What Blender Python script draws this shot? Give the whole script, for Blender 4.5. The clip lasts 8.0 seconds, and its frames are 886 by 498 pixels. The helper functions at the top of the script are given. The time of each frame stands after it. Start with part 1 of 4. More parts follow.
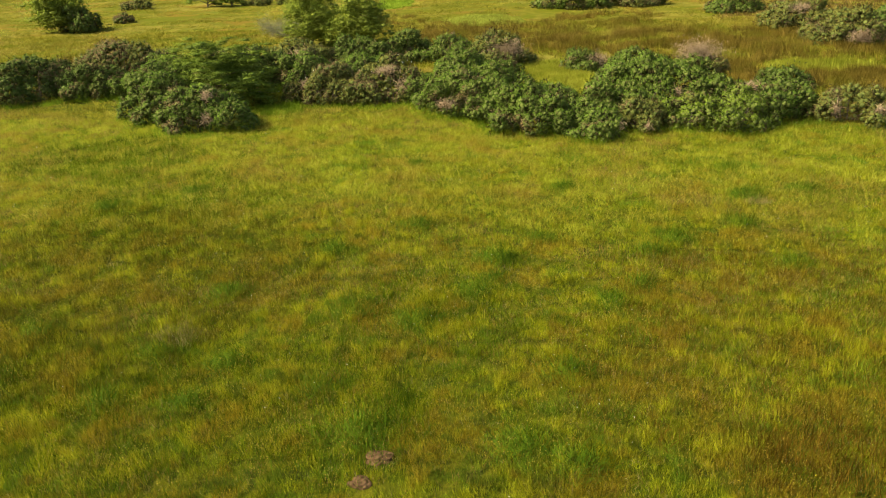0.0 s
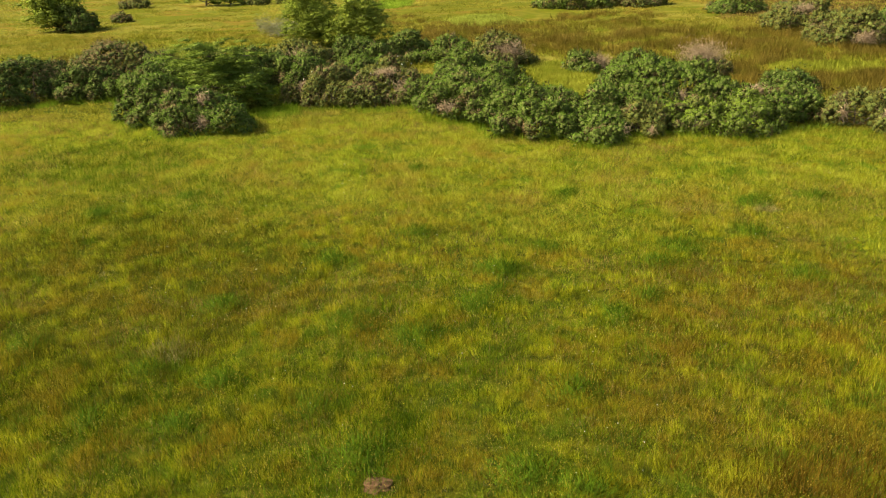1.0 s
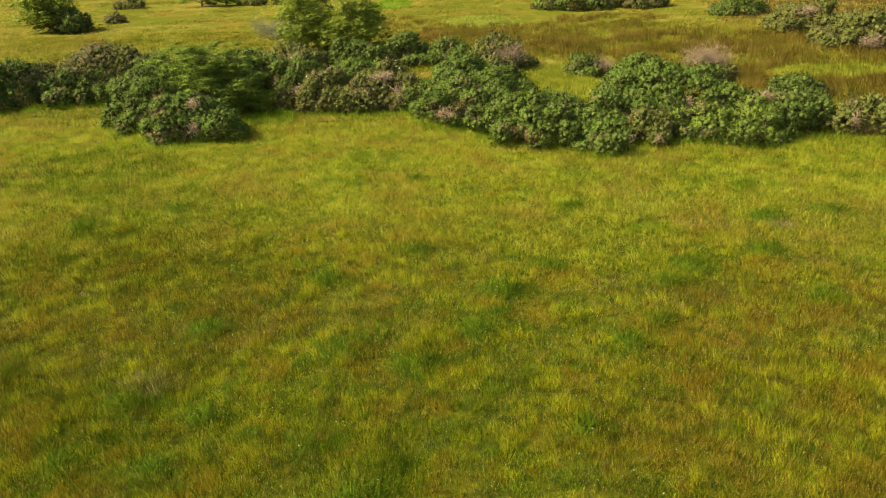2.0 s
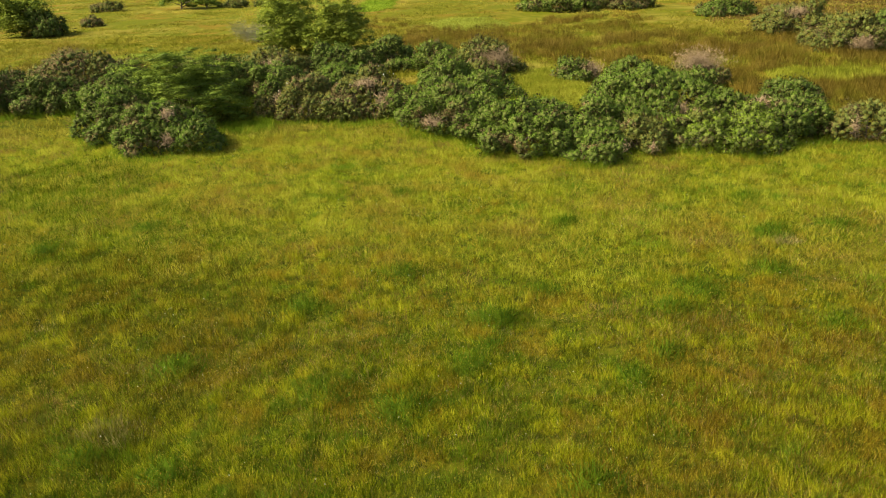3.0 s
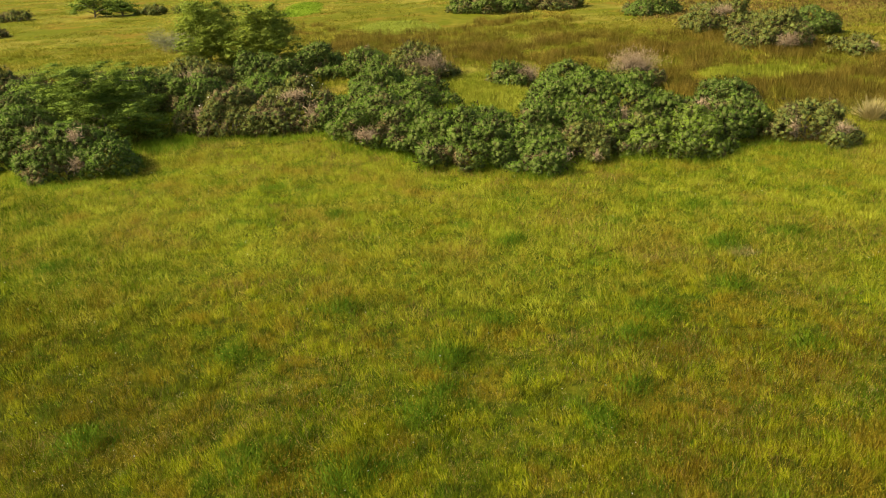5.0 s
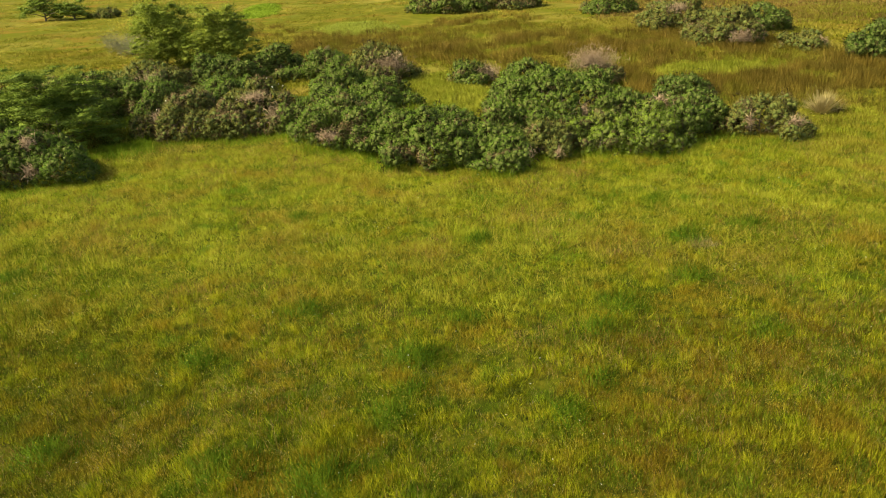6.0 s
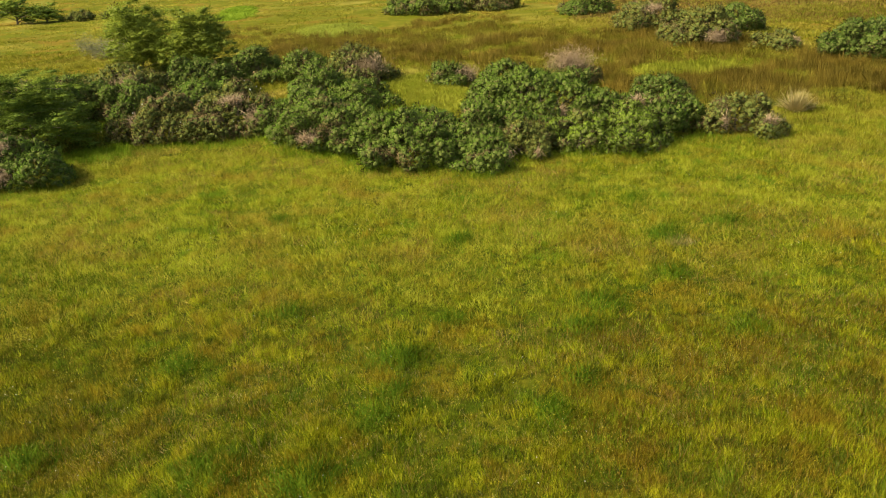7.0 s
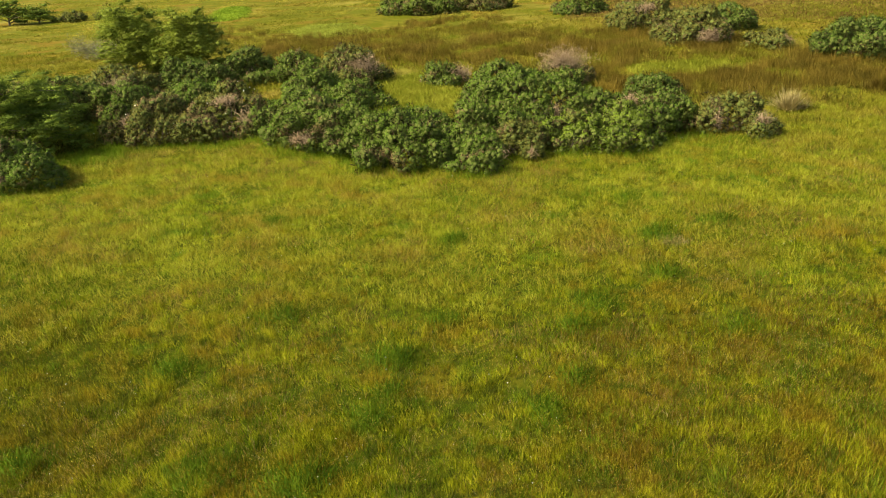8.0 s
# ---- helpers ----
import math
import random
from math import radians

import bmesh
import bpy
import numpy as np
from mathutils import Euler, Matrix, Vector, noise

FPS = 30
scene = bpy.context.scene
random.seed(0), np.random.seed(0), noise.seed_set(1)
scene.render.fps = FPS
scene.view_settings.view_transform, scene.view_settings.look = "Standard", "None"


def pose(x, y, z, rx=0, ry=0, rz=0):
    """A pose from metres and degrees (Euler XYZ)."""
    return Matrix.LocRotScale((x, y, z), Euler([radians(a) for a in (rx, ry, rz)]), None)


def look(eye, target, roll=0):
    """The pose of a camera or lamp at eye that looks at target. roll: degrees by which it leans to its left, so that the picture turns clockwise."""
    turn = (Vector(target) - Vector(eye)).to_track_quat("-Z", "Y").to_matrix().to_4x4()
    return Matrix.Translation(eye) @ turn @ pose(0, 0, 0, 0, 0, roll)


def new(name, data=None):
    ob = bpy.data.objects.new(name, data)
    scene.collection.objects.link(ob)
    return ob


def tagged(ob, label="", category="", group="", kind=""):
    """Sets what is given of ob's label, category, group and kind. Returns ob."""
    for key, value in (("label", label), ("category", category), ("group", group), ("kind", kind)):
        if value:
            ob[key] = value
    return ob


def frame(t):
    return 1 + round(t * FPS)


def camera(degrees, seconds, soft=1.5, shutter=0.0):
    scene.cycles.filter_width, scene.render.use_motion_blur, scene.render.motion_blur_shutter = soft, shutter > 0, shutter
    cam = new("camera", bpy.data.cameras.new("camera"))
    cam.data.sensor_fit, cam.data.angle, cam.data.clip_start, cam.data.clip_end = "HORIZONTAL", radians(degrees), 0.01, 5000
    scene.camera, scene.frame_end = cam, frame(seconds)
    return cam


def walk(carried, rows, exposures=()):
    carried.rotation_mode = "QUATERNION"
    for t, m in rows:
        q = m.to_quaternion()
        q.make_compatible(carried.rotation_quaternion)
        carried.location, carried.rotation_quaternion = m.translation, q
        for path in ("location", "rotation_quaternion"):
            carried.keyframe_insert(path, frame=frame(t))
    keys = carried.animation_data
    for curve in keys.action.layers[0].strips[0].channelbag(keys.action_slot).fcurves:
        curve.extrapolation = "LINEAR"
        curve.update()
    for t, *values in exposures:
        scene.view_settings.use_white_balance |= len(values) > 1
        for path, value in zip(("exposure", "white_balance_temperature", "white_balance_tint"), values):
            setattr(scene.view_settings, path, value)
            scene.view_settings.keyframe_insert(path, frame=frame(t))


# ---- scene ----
cam = camera(64.0, 8.0, soft=1.0)
PATH = [
    (0, (0.8, -6.859, 9.174), (0.674, -5.029, 8.376), -2.0),
    (0.5, (0.775, -6.59, 9.212), (0.65, -4.761, 8.412), -1.9),
    (1, (0.718, -6.161, 9.256), (0.594, -4.333, 8.455), -1.9),
    (1.5, (0.661, -5.566, 9.274), (0.538, -3.737, 8.473), -1.8),
    (3, (0.482, -3.281, 9.355), (0.402, -1.45, 8.553), -1.9),
    (3.5, (0.44, -2.533, 9.373), (0.397, -0.701, 8.572), -2.0),
    (4, (0.408, -1.856, 9.402), (0.404, -0.024, 8.6), -2.2),
    (4.5, (0.384, -1.46, 9.411), (0.424, 0.371, 8.609), -2.3),
    (5, (0.383, -1.37, 9.389), (0.474, 0.459, 8.585), -2.4),
    (6.5, (0.389, -1.418, 9.362), (0.61, 0.398, 8.555), -2.7),
    (7, (0.369, -1.424, 9.356), (0.61, 0.391, 8.55), -2.7),
    (7.5, (0.385, -1.445, 9.374), (0.635, 0.368, 8.567), -2.7),
    (8, (0.394, -1.45, 9.388), (0.649, 0.362, 8.581), -2.8),
]
walk(cam, [(t, look(eye, aim, roll)) for t, eye, aim, roll in PATH],
     exposures=[(0.0, 1.13, 7750, 0), (0.5, 1.16, 7750, 0), (1.5, 1.17, 7750, 0), (3.0, 1.10, 7750, 0),
                (4.5, 1.03, 7750, 0), (6.5, 1.02, 7750, 0), (8.0, 1.05, 7750, 0)])

# ---- world and light: bright overcast, the sun veiled, from the side ----
SUN_AZ, SUN_EL = radians(-98), radians(44)      # azimuth from +y, clockwise
world = bpy.data.worlds.new("sky")
scene.world = world
world.use_nodes = True
wn = world.node_tree.nodes
sky = wn.new("ShaderNodeTexSky")
sky.sky_type = "NISHITA"
sky.sun_disc = False
sky.sun_elevation, sky.sun_rotation = SUN_EL, SUN_AZ
sky.air_density, sky.dust_density = 1.0, 4.0
wn["Background"].inputs["Strength"].default_value = 0.125
world.node_tree.links.new(sky.outputs[0], wn["Background"].inputs["Color"])
sun_data = bpy.data.lights.new("sun", "SUN")
sun_data.energy, sun_data.angle, sun_data.color = 4.2, radians(10), (1.0, 0.95, 0.80)
sun = new("sun", sun_data)
sun_way = Vector((math.sin(SUN_AZ) * math.cos(SUN_EL), math.cos(SUN_AZ) * math.cos(SUN_EL), math.sin(SUN_EL)))
sun.matrix_world = look(sun_way * 60, (0, 0, 0))


# ---- materials ----
def mix_node(nt, fac, a, b):
    """Mix of two colours, each a socket or a colour tuple."""
    m = nt.nodes.new("ShaderNodeMix")
    m.data_type = "RGBA"
    for value, i in ((fac, 0), (a, 6), (b, 7)):
        if isinstance(value, (tuple, list)):
            m.inputs[i].default_value = (*value, 1.0)
        elif isinstance(value, (int, float)):
            m.inputs[i].default_value = value
        else:
            nt.links.new(value, m.inputs[i])
    return m.outputs[2]


def noise_node(nt, scale, detail=2.0, low=0.4, high=0.6, offset=0.0, stretch=(1, 1, 1)):
    """A noise over true positions, cut to 0..1 between low and high."""
    geo = nt.nodes.new("ShaderNodeNewGeometry")
    mp = nt.nodes.new("ShaderNodeMapping")
    mp.inputs["Location"].default_value = (offset, offset * 0.7, offset * 0.3)
    mp.inputs["Scale"].default_value = stretch
    nt.links.new(geo.outputs["Position"], mp.inputs["Vector"])
    n = nt.nodes.new("ShaderNodeTexNoise")
    n.inputs["Scale"].default_value, n.inputs["Detail"].default_value = scale, detail
    nt.links.new(mp.outputs[0], n.inputs["Vector"])
    r = nt.nodes.new("ShaderNodeMapRange")
    r.inputs["From Min"].default_value, r.inputs["From Max"].default_value = low, high
    nt.links.new(n.outputs["Fac"], r.inputs["Value"])
    return r.outputs["Result"]


def island_node(nt, low=0.0, high=1.0):
    geo = nt.nodes.new("ShaderNodeNewGeometry")
    r = nt.nodes.new("ShaderNodeMapRange")
    r.inputs["To Min"].default_value, r.inputs["To Max"].default_value = low, high
    nt.links.new(geo.outputs["Random Per Island"], r.inputs["Value"])
    return r.outputs["Result"]


def tone_node(nt, stops):
    """A colour for each tuft or shoot head, by the tone that its mesh holds. stops: (tone, colour)."""
    at = nt.nodes.new("ShaderNodeAttribute")
    at.attribute_name = "tone"
    ramp = nt.nodes.new("ShaderNodeValToRGB")
    while len(ramp.color_ramp.elements) < len(stops):
        ramp.color_ramp.elements.new(0.5)
    for e, (pos, col) in zip(ramp.color_ramp.elements, stops):
        e.position, e.color = pos, (*col, 1.0)
    nt.links.new(at.outputs["Fac"], ramp.inputs["Fac"])
    return ramp.outputs["Color"]


def object_node(nt, low=0.0, high=1.0):
    info = nt.nodes.new("ShaderNodeObjectInfo")
    r = nt.nodes.new("ShaderNodeMapRange")
    r.inputs["To Min"].default_value, r.inputs["To Max"].default_value = low, high
    nt.links.new(info.outputs["Random"], r.inputs["Value"])
    return r.outputs["Result"]


def leafy(name, colour_of, through_leaf=0.3, rough=0.65, gloss=0.035):
    """Leaf or blade material: light scatters back and also passes through."""
    m = bpy.data.materials.new(name)
    m.use_nodes = True
    nt = m.node_tree
    bsdf, out = nt.nodes["Principled BSDF"], nt.nodes["Material Output"]
    col = colour_of(nt)
    bsdf.inputs["Roughness"].default_value = rough
    bsdf.inputs["Specular IOR Level"].default_value = gloss
    nt.links.new(col, bsdf.inputs["Base Color"])
    if through_leaf:
        tr = nt.nodes.new("ShaderNodeBsdfTranslucent")
        nt.links.new(col, tr.inputs["Color"])
        mx = nt.nodes.new("ShaderNodeMixShader")
        mx.inputs[0].default_value = through_leaf
        nt.links.new(bsdf.outputs[0], mx.inputs[1])
        nt.links.new(tr.outputs[0], mx.inputs[2])
        nt.links.new(mx.outputs[0], out.inputs["Surface"])
    return m


def meadow_colour(nt):
    base = tone_node(nt, ((0.0, (0.022, 0.066, 0.003)), (0.24, (0.058, 0.130, 0.005)), (0.46, (0.140, 0.186, 0.006)),
                          (0.68, (0.242, 0.264, 0.008)), (1.0, (0.350, 0.338, 0.020))))
    base = mix_node(nt, noise_node(nt, 1.1, 4, 0.53, 0.60, 31), base, (0.048, 0.130, 0.008))
    base = mix_node(nt, noise_node(nt, 0.8, 5, 0.49, 0.59, 77), base, (0.222, 0.145, 0.012))
    base = mix_node(nt, noise_node(nt, 2.3, 4, 0.55, 0.68, 13), base, (0.212, 0.135, 0.015))
    base = mix_node(nt, noise_node(nt, 1.9, 4, 0.55, 0.63, 53), base, (0.030, 0.060, 0.006))
    blade = mix_node(nt, island_node(nt), (0.012, 0.026, 0.002), (0.530, 0.500, 0.050))
    return mix_node(nt, 0.30, base, blade)


def fine_colour(nt):
    base = tone_node(nt, ((0.0, (0.085, 0.150, 0.008)), (0.25, (0.160, 0.225, 0.010)), (0.50, (0.245, 0.292, 0.016)), (1.0, (0.370, 0.372, 0.044))))
    base = mix_node(nt, noise_node(nt, 0.7, 4, 0.54, 0.64, 33), base, (0.105, 0.200, 0.013))
    base = mix_node(nt, noise_node(nt, 0.45, 5, 0.50, 0.66, 79), base, (0.290, 0.195, 0.030))
    base = mix_node(nt, noise_node(nt, 1.8, 4, 0.56, 0.70, 15), base, (0.095, 0.130, 0.009))
    blade = mix_node(nt, island_node(nt), (0.090, 0.120, 0.006), (0.400, 0.390, 0.060))
    return mix_node(nt, 0.18, base, blade)


def far_colour(nt):
    base = mix_node(nt, noise_node(nt, 0.13, 4, 0.42, 0.58, 5), (0.165, 0.160, 0.014), (0.235, 0.200, 0.032))
    base = mix_node(nt, noise_node(nt, 0.20, 3, 0.54, 0.64, 41), base, (0.150, 0.185, 0.014))
    base = mix_node(nt, noise_node(nt, 0.15, 3, 0.54, 0.66, 97), base, (0.215, 0.145, 0.032))
    base = mix_node(nt, noise_node(nt, 0.9, 3, 0.54, 0.68, 17), base, (0.090, 0.095, 0.007))
    tuft = tone_node(nt, ((0.0, (0.070, 0.075, 0.006)), (0.3, (0.140, 0.145, 0.010)), (0.6, (0.230, 0.205, 0.024)), (1.0, (0.380, 0.310, 0.080))))
    base = mix_node(nt, 0.40, base, tuft)
    dry = mix_node(nt, island_node(nt), (0.10, 0.10, 0.006), (0.25, 0.21, 0.035))
    return mix_node(nt, 0.18, base, dry)


def rush_colour(nt):
    base = mix_node(nt, noise_node(nt, 0.35, 4, 0.42, 0.58, 9), (0.064, 0.048, 0.006), (0.175, 0.122, 0.018))
    base = mix_node(nt, noise_node(nt, 0.25, 3, 0.55, 0.66, 19), base, (0.125, 0.150, 0.008))
    base = mix_node(nt, noise_node(nt, 1.6, 3, 0.52, 0.66, 29), base, (0.045, 0.038, 0.004))
    tuft = tone_node(nt, ((0.0, (0.030, 0.026, 0.003)), (0.35, (0.075, 0.058, 0.006)), (0.7, (0.150, 0.098, 0.016)), (1.0, (0.260, 0.175, 0.046))))
    base = mix_node(nt, 0.45, base, tuft)
    dry = mix_node(nt, island_node(nt), (0.04, 0.036, 0.004), (0.30, 0.21, 0.050))
    return mix_node(nt, 0.3, base, dry)


def gorse_colour(light, dark):
    def colour(nt):
        base = mix_node(nt, noise_node(nt, 2.2, 3, 0.36, 0.64), dark, light)
        base = mix_node(nt, noise_node(nt, 0.8, 3, 0.62, 0.72, 23), base, (0.130, 0.100, 0.034))
        base = mix_node(nt, object_node(nt, 0.0, 0.35), base, (0.090, 0.125, 0.020))
        head = tone_node(nt, ((0.0, dark), (0.55, light), (0.85, (light[0] * 1.35, light[1] * 1.3, light[2] * 1.1)), (0.95, (0.150, 0.120, 0.045))))
        base = mix_node(nt, 0.28, base, head)
        spread = mix_node(nt, island_node(nt), dark, (light[0] * 1.4, light[1] * 1.35, light[2] * 1.2))
        return mix_node(nt, 0.12, base, spread)
    return colour


def two_tone(a, b, scale=2.0):
    def colour(nt):
        base = mix_node(nt, noise_node(nt, scale, 3, 0.38, 0.62), a, b)
        return mix_node(nt, 0.5, base, mix_node(nt, island_node(nt), a, b))
    return colour


def tufted(a, b, scale=2.0):
    """Two colours by patches, and by each tuft and blade."""
    def colour(nt):
        base = mix_node(nt, noise_node(nt, scale, 3, 0.38, 0.62), a, b)
        tuft = tone_node(nt, ((0.0, tuple(0.55 * q for q in a)), (0.5, a), (0.8, b), (1.0, tuple(1.3 * q for q in b))))
        return mix_node(nt, 0.3, mix_node(nt, 0.5, base, tuft), mix_node(nt, island_node(nt), a, b))
    return colour


GRASS = leafy("meadow_grass", meadow_colour, 0.30)
FINE_GRASS = leafy("fine_meadow_grass", fine_colour, 0.32)
HEADS = leafy("flowering_grass_heads", two_tone((0.200, 0.130, 0.016), (0.380, 0.310, 0.060), 0.8), 0.35)
SEDGE = leafy("sedge", tufted((0.040, 0.052, 0.003), (0.125, 0.105, 0.010), 0.9), 0.25)
FAR_GRASS = leafy("rough_grass", far_colour, 0.30)
HAZE = leafy("pale_seed_heads", tufted((0.27, 0.26, 0.022), (0.40, 0.345, 0.060), 0.5), 0.4)
DISTANT = leafy("distant_grass", tufted((0.115, 0.122, 0.010), (0.350, 0.300, 0.056), 0.12), 0.4)
RUSH = leafy("rush", rush_colour, 0.25)
LUSH = leafy("lush_grass", tufted((0.090, 0.165, 0.010), (0.190, 0.255, 0.022), 1.2), 0.35)
SEED = leafy("seed_heads", tufted((0.190, 0.105, 0.030), (0.290, 0.200, 0.065), 0.6), 0.25)
BRIGHT = leafy("moss_green_grass", tufted((0.140, 0.225, 0.018), (0.215, 0.285, 0.032), 0.7), 0.3)
PALE_GREEN = leafy("pale_green_grass", tufted((0.210, 0.245, 0.034), (0.280, 0.300, 0.056), 0.5), 0.4)
CLEARING = leafy("yellow_short_grass", tufted((0.190, 0.220, 0.020), (0.280, 0.275, 0.040), 0.7), 0.3)
PALE = leafy("bleached_grass", tufted((0.22, 0.18, 0.06), (0.36, 0.29, 0.13), 2.0), 0.25)
HEATH = leafy("pink_tan_grass", tufted((0.150, 0.100, 0.026), (0.210, 0.140, 0.045), 0.15), 0.4)
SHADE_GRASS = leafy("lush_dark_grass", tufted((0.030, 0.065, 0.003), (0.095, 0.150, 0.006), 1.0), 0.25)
STRAW = leafy("straw", tufted((0.24, 0.19, 0.07), (0.42, 0.34, 0.16), 3.0), 0.25)
RED_GRASS = leafy("red_grass", tufted((0.105, 0.066, 0.007), (0.185, 0.108, 0.014), 1.2), 0.25)
WEED = leafy("weed_leaves", two_tone((0.040, 0.086, 0.006), (0.100, 0.155, 0.010), 3.0), 0.25)
GREEN = leafy("gorse_green", gorse_colour((0.112, 0.180, 0.026), (0.056, 0.096, 0.016)), 0.12)
LIME = leafy("gorse_lime", gorse_colour((0.160, 0.228, 0.028), (0.080, 0.122, 0.016)), 0.12)
OLIVE = leafy("gorse_olive", gorse_colour((0.178, 0.166, 0.042), (0.078, 0.078, 0.021)), 0.12)
DARK = leafy("gorse_dark", gorse_colour((0.095, 0.150, 0.026), (0.032, 0.062, 0.013)), 0.1)
BROWN = leafy("gorse_brown", two_tone((0.110, 0.080, 0.038), (0.220, 0.155, 0.078), 1.6), 0.1)
# filler under the shoots, its green dulled to suggest shade inside the heads
CORE = leafy("gorse_core_shaded", two_tone((0.050, 0.066, 0.017), (0.100, 0.116, 0.030), 2.6), 0.0)
# crown filler: leaf colours darkened, the inner shade put into them
SHADED_MASS = leafy("shaded_leaf_mass", two_tone((0.070, 0.102, 0.018), (0.150, 0.195, 0.032), 1.6), 0.1)
PALE_MASS = leafy("sallow_shaded_mass", two_tone((0.100, 0.130, 0.022), (0.190, 0.210, 0.036), 1.4), 0.2)
# dead inner spines, coloured extra dark so that the gaps look shaded
INNER = leafy("gorse_inner_shaded", two_tone((0.026, 0.022, 0.010), (0.066, 0.048, 0.022), 2.0), 0.05)
BARE = leafy("grey_twigs", two_tone((0.13, 0.125, 0.08), (0.23, 0.215, 0.15), 2.0), 0.0, 0.85)
DEAD = leafy("dead_twigs", two_tone((0.18, 0.122, 0.076), (0.35, 0.250, 0.165), 2.0), 0.0, 0.85)
BARK = leafy("bark", two_tone((0.085, 0.065, 0.048), (0.19, 0.155, 0.12), 5.0), 0.0, 0.9)
HAW = leafy("hawthorn_leaf", gorse_colour((0.185, 0.245, 0.034), (0.064, 0.104, 0.018)), 0.2)
WILLOW = leafy("sallow_leaf", gorse_colour((0.220, 0.265, 0.036), (0.095, 0.135, 0.020)), 0.3)
WHITE = leafy("white_petals", two_tone((0.62, 0.60, 0.50), (0.80, 0.78, 0.70), 3.0), 0.2)
YELLOW = leafy("yellow_petals", two_tone((0.55, 0.40, 0.02), (0.70, 0.55, 0.05), 3.0), 0.2)

SOIL = bpy.data.materials.new("bare_soil")
SOIL.use_nodes = True
_b = SOIL.node_tree.nodes["Principled BSDF"]
_b.inputs["Roughness"].default_value = 0.95
_b.inputs["Specular IOR Level"].default_value = 0.05
SOIL.node_tree.links.new(mix_node(SOIL.node_tree, noise_node(SOIL.node_tree, 9, 4, 0.35, 0.65),
                                  (0.055, 0.032, 0.016), (0.125, 0.072, 0.038)), _b.inputs["Base Color"])

TURF = bpy.data.materials.new("turf")
TURF.use_nodes = True
_t = TURF.node_tree
_b = _t.nodes["Principled BSDF"]
_b.inputs["Roughness"].default_value = 0.95
_b.inputs["Specular IOR Level"].default_value = 0.02
_c = mix_node(_t, noise_node(_t, 1.2, 5, 0.42, 0.58), (0.036, 0.050, 0.004), (0.080, 0.078, 0.007))
_c = mix_node(_t, noise_node(_t, 3.2, 4, 0.50, 0.62, 21), _c, (0.027, 0.033, 0.004))
_p = mix_node(_t, noise_node(_t, 0.10, 5, 0.40, 0.60, 61), (0.105, 0.098, 0.010), (0.150, 0.122, 0.020))
_p = mix_node(_t, noise_node(_t, 0.9, 4, 0.46, 0.66, 3), _p, (0.070, 0.074, 0.007))
_p = mix_node(_t, noise_node(_t, 0.10, 6, 0.46, 0.66, 29), _p, (0.080, 0.090, 0.008))
_p = mix_node(_t, noise_node(_t, 0.07, 6, 0.48, 0.70, 83), _p, (0.180, 0.150, 0.030))
_p = mix_node(_t, noise_node(_t, 0.22, 5, 0.47, 0.58, 7), _p, (0.082, 0.088, 0.007))
_p = mix_node(_t, noise_node(_t, 0.16, 5, 0.53, 0.64, 45), _p, (0.135, 0.092, 0.014))
_geo = _t.nodes.new("ShaderNodeNewGeometry")
_sep = _t.nodes.new("ShaderNodeSeparateXYZ")
_t.links.new(_geo.outputs["Position"], _sep.inputs[0])
_rng = _t.nodes.new("ShaderNodeMapRange")      # pasture begins behind the hedge
_rng.inputs["From Min"].default_value, _rng.inputs["From Max"].default_value = 36, 46
_t.links.new(_sep.outputs["Y"], _rng.inputs["Value"])
_c = mix_node(_t, _rng.outputs["Result"], _c, _p)
_t.links.new(_c, _b.inputs["Base Color"])
_bump = _t.nodes.new("ShaderNodeBump")
_bump.inputs["Distance"].default_value = 0.05
_t.links.new(noise_node(_t, 5.0, 5, 0.2, 0.8, 8), _bump.inputs["Height"])
_t.links.new(_bump.outputs[0], _b.inputs["Normal"])


# ---- mesh helpers ----
def mesh_of(name, verts, faces, material, normals=None, tone=None):
    """A mesh from arrays of corners and of equal-sided faces. tone: one number a corner, for colours that differ from tuft to tuft."""
    verts, faces = np.asarray(verts, np.float32), np.asarray(faces, np.int32)
    me = bpy.data.meshes.new(name)
    k = faces.shape[1]
    me.vertices.add(len(verts))
    me.vertices.foreach_set("co", verts.ravel())
    me.loops.add(faces.size)
    me.loops.foreach_set("vertex_index", faces.ravel())
    me.polygons.add(len(faces))
    me.polygons.foreach_set("loop_start", np.arange(0, faces.size, k, dtype=np.int32))
    me.update(calc_edges=True)
    me.materials.append(material)
    if normals is not None:
        me.attributes.new("custom_normal", "FLOAT_VECTOR", "POINT").data.foreach_set("vector", np.asarray(normals, np.float32).ravel())
    if tone is not None:
        me.attributes.new("tone", "FLOAT", "POINT").data.foreach_set("value", np.asarray(tone, np.float32))
    return me


def unit(v):
    return v / np.maximum(np.linalg.norm(v, axis=-1, keepdims=True), 1e-9)


def spikes(base, way, length, width, rng, form=None, own=0.65):
    """Blades: one slim triangle each, from base along way. form: the outward side of the whole that they belong to, towards which they are rounded; own: the share of their own side."""
    n = len(base)
    side = unit(np.cross(way, rng.normal(size=(n, 3))))
    face = np.cross(side, way)
    if form is not None:
        flip = np.where((face * form).sum(1) < 0, -1.0, 1.0)[:, None]
        side, face = side * flip, face * flip
    side = side * (np.asarray(width).reshape(-1, 1) / 2)
    v = np.stack([base - side, base + side, base + way * np.asarray(length).reshape(-1, 1)], 1).reshape(-1, 3)
    f = np.arange(3 * n).reshape(n, 3)
    if form is None:
        return v, f
    return v, f, np.repeat(unit(form + own * unit(face)), 3, 0)


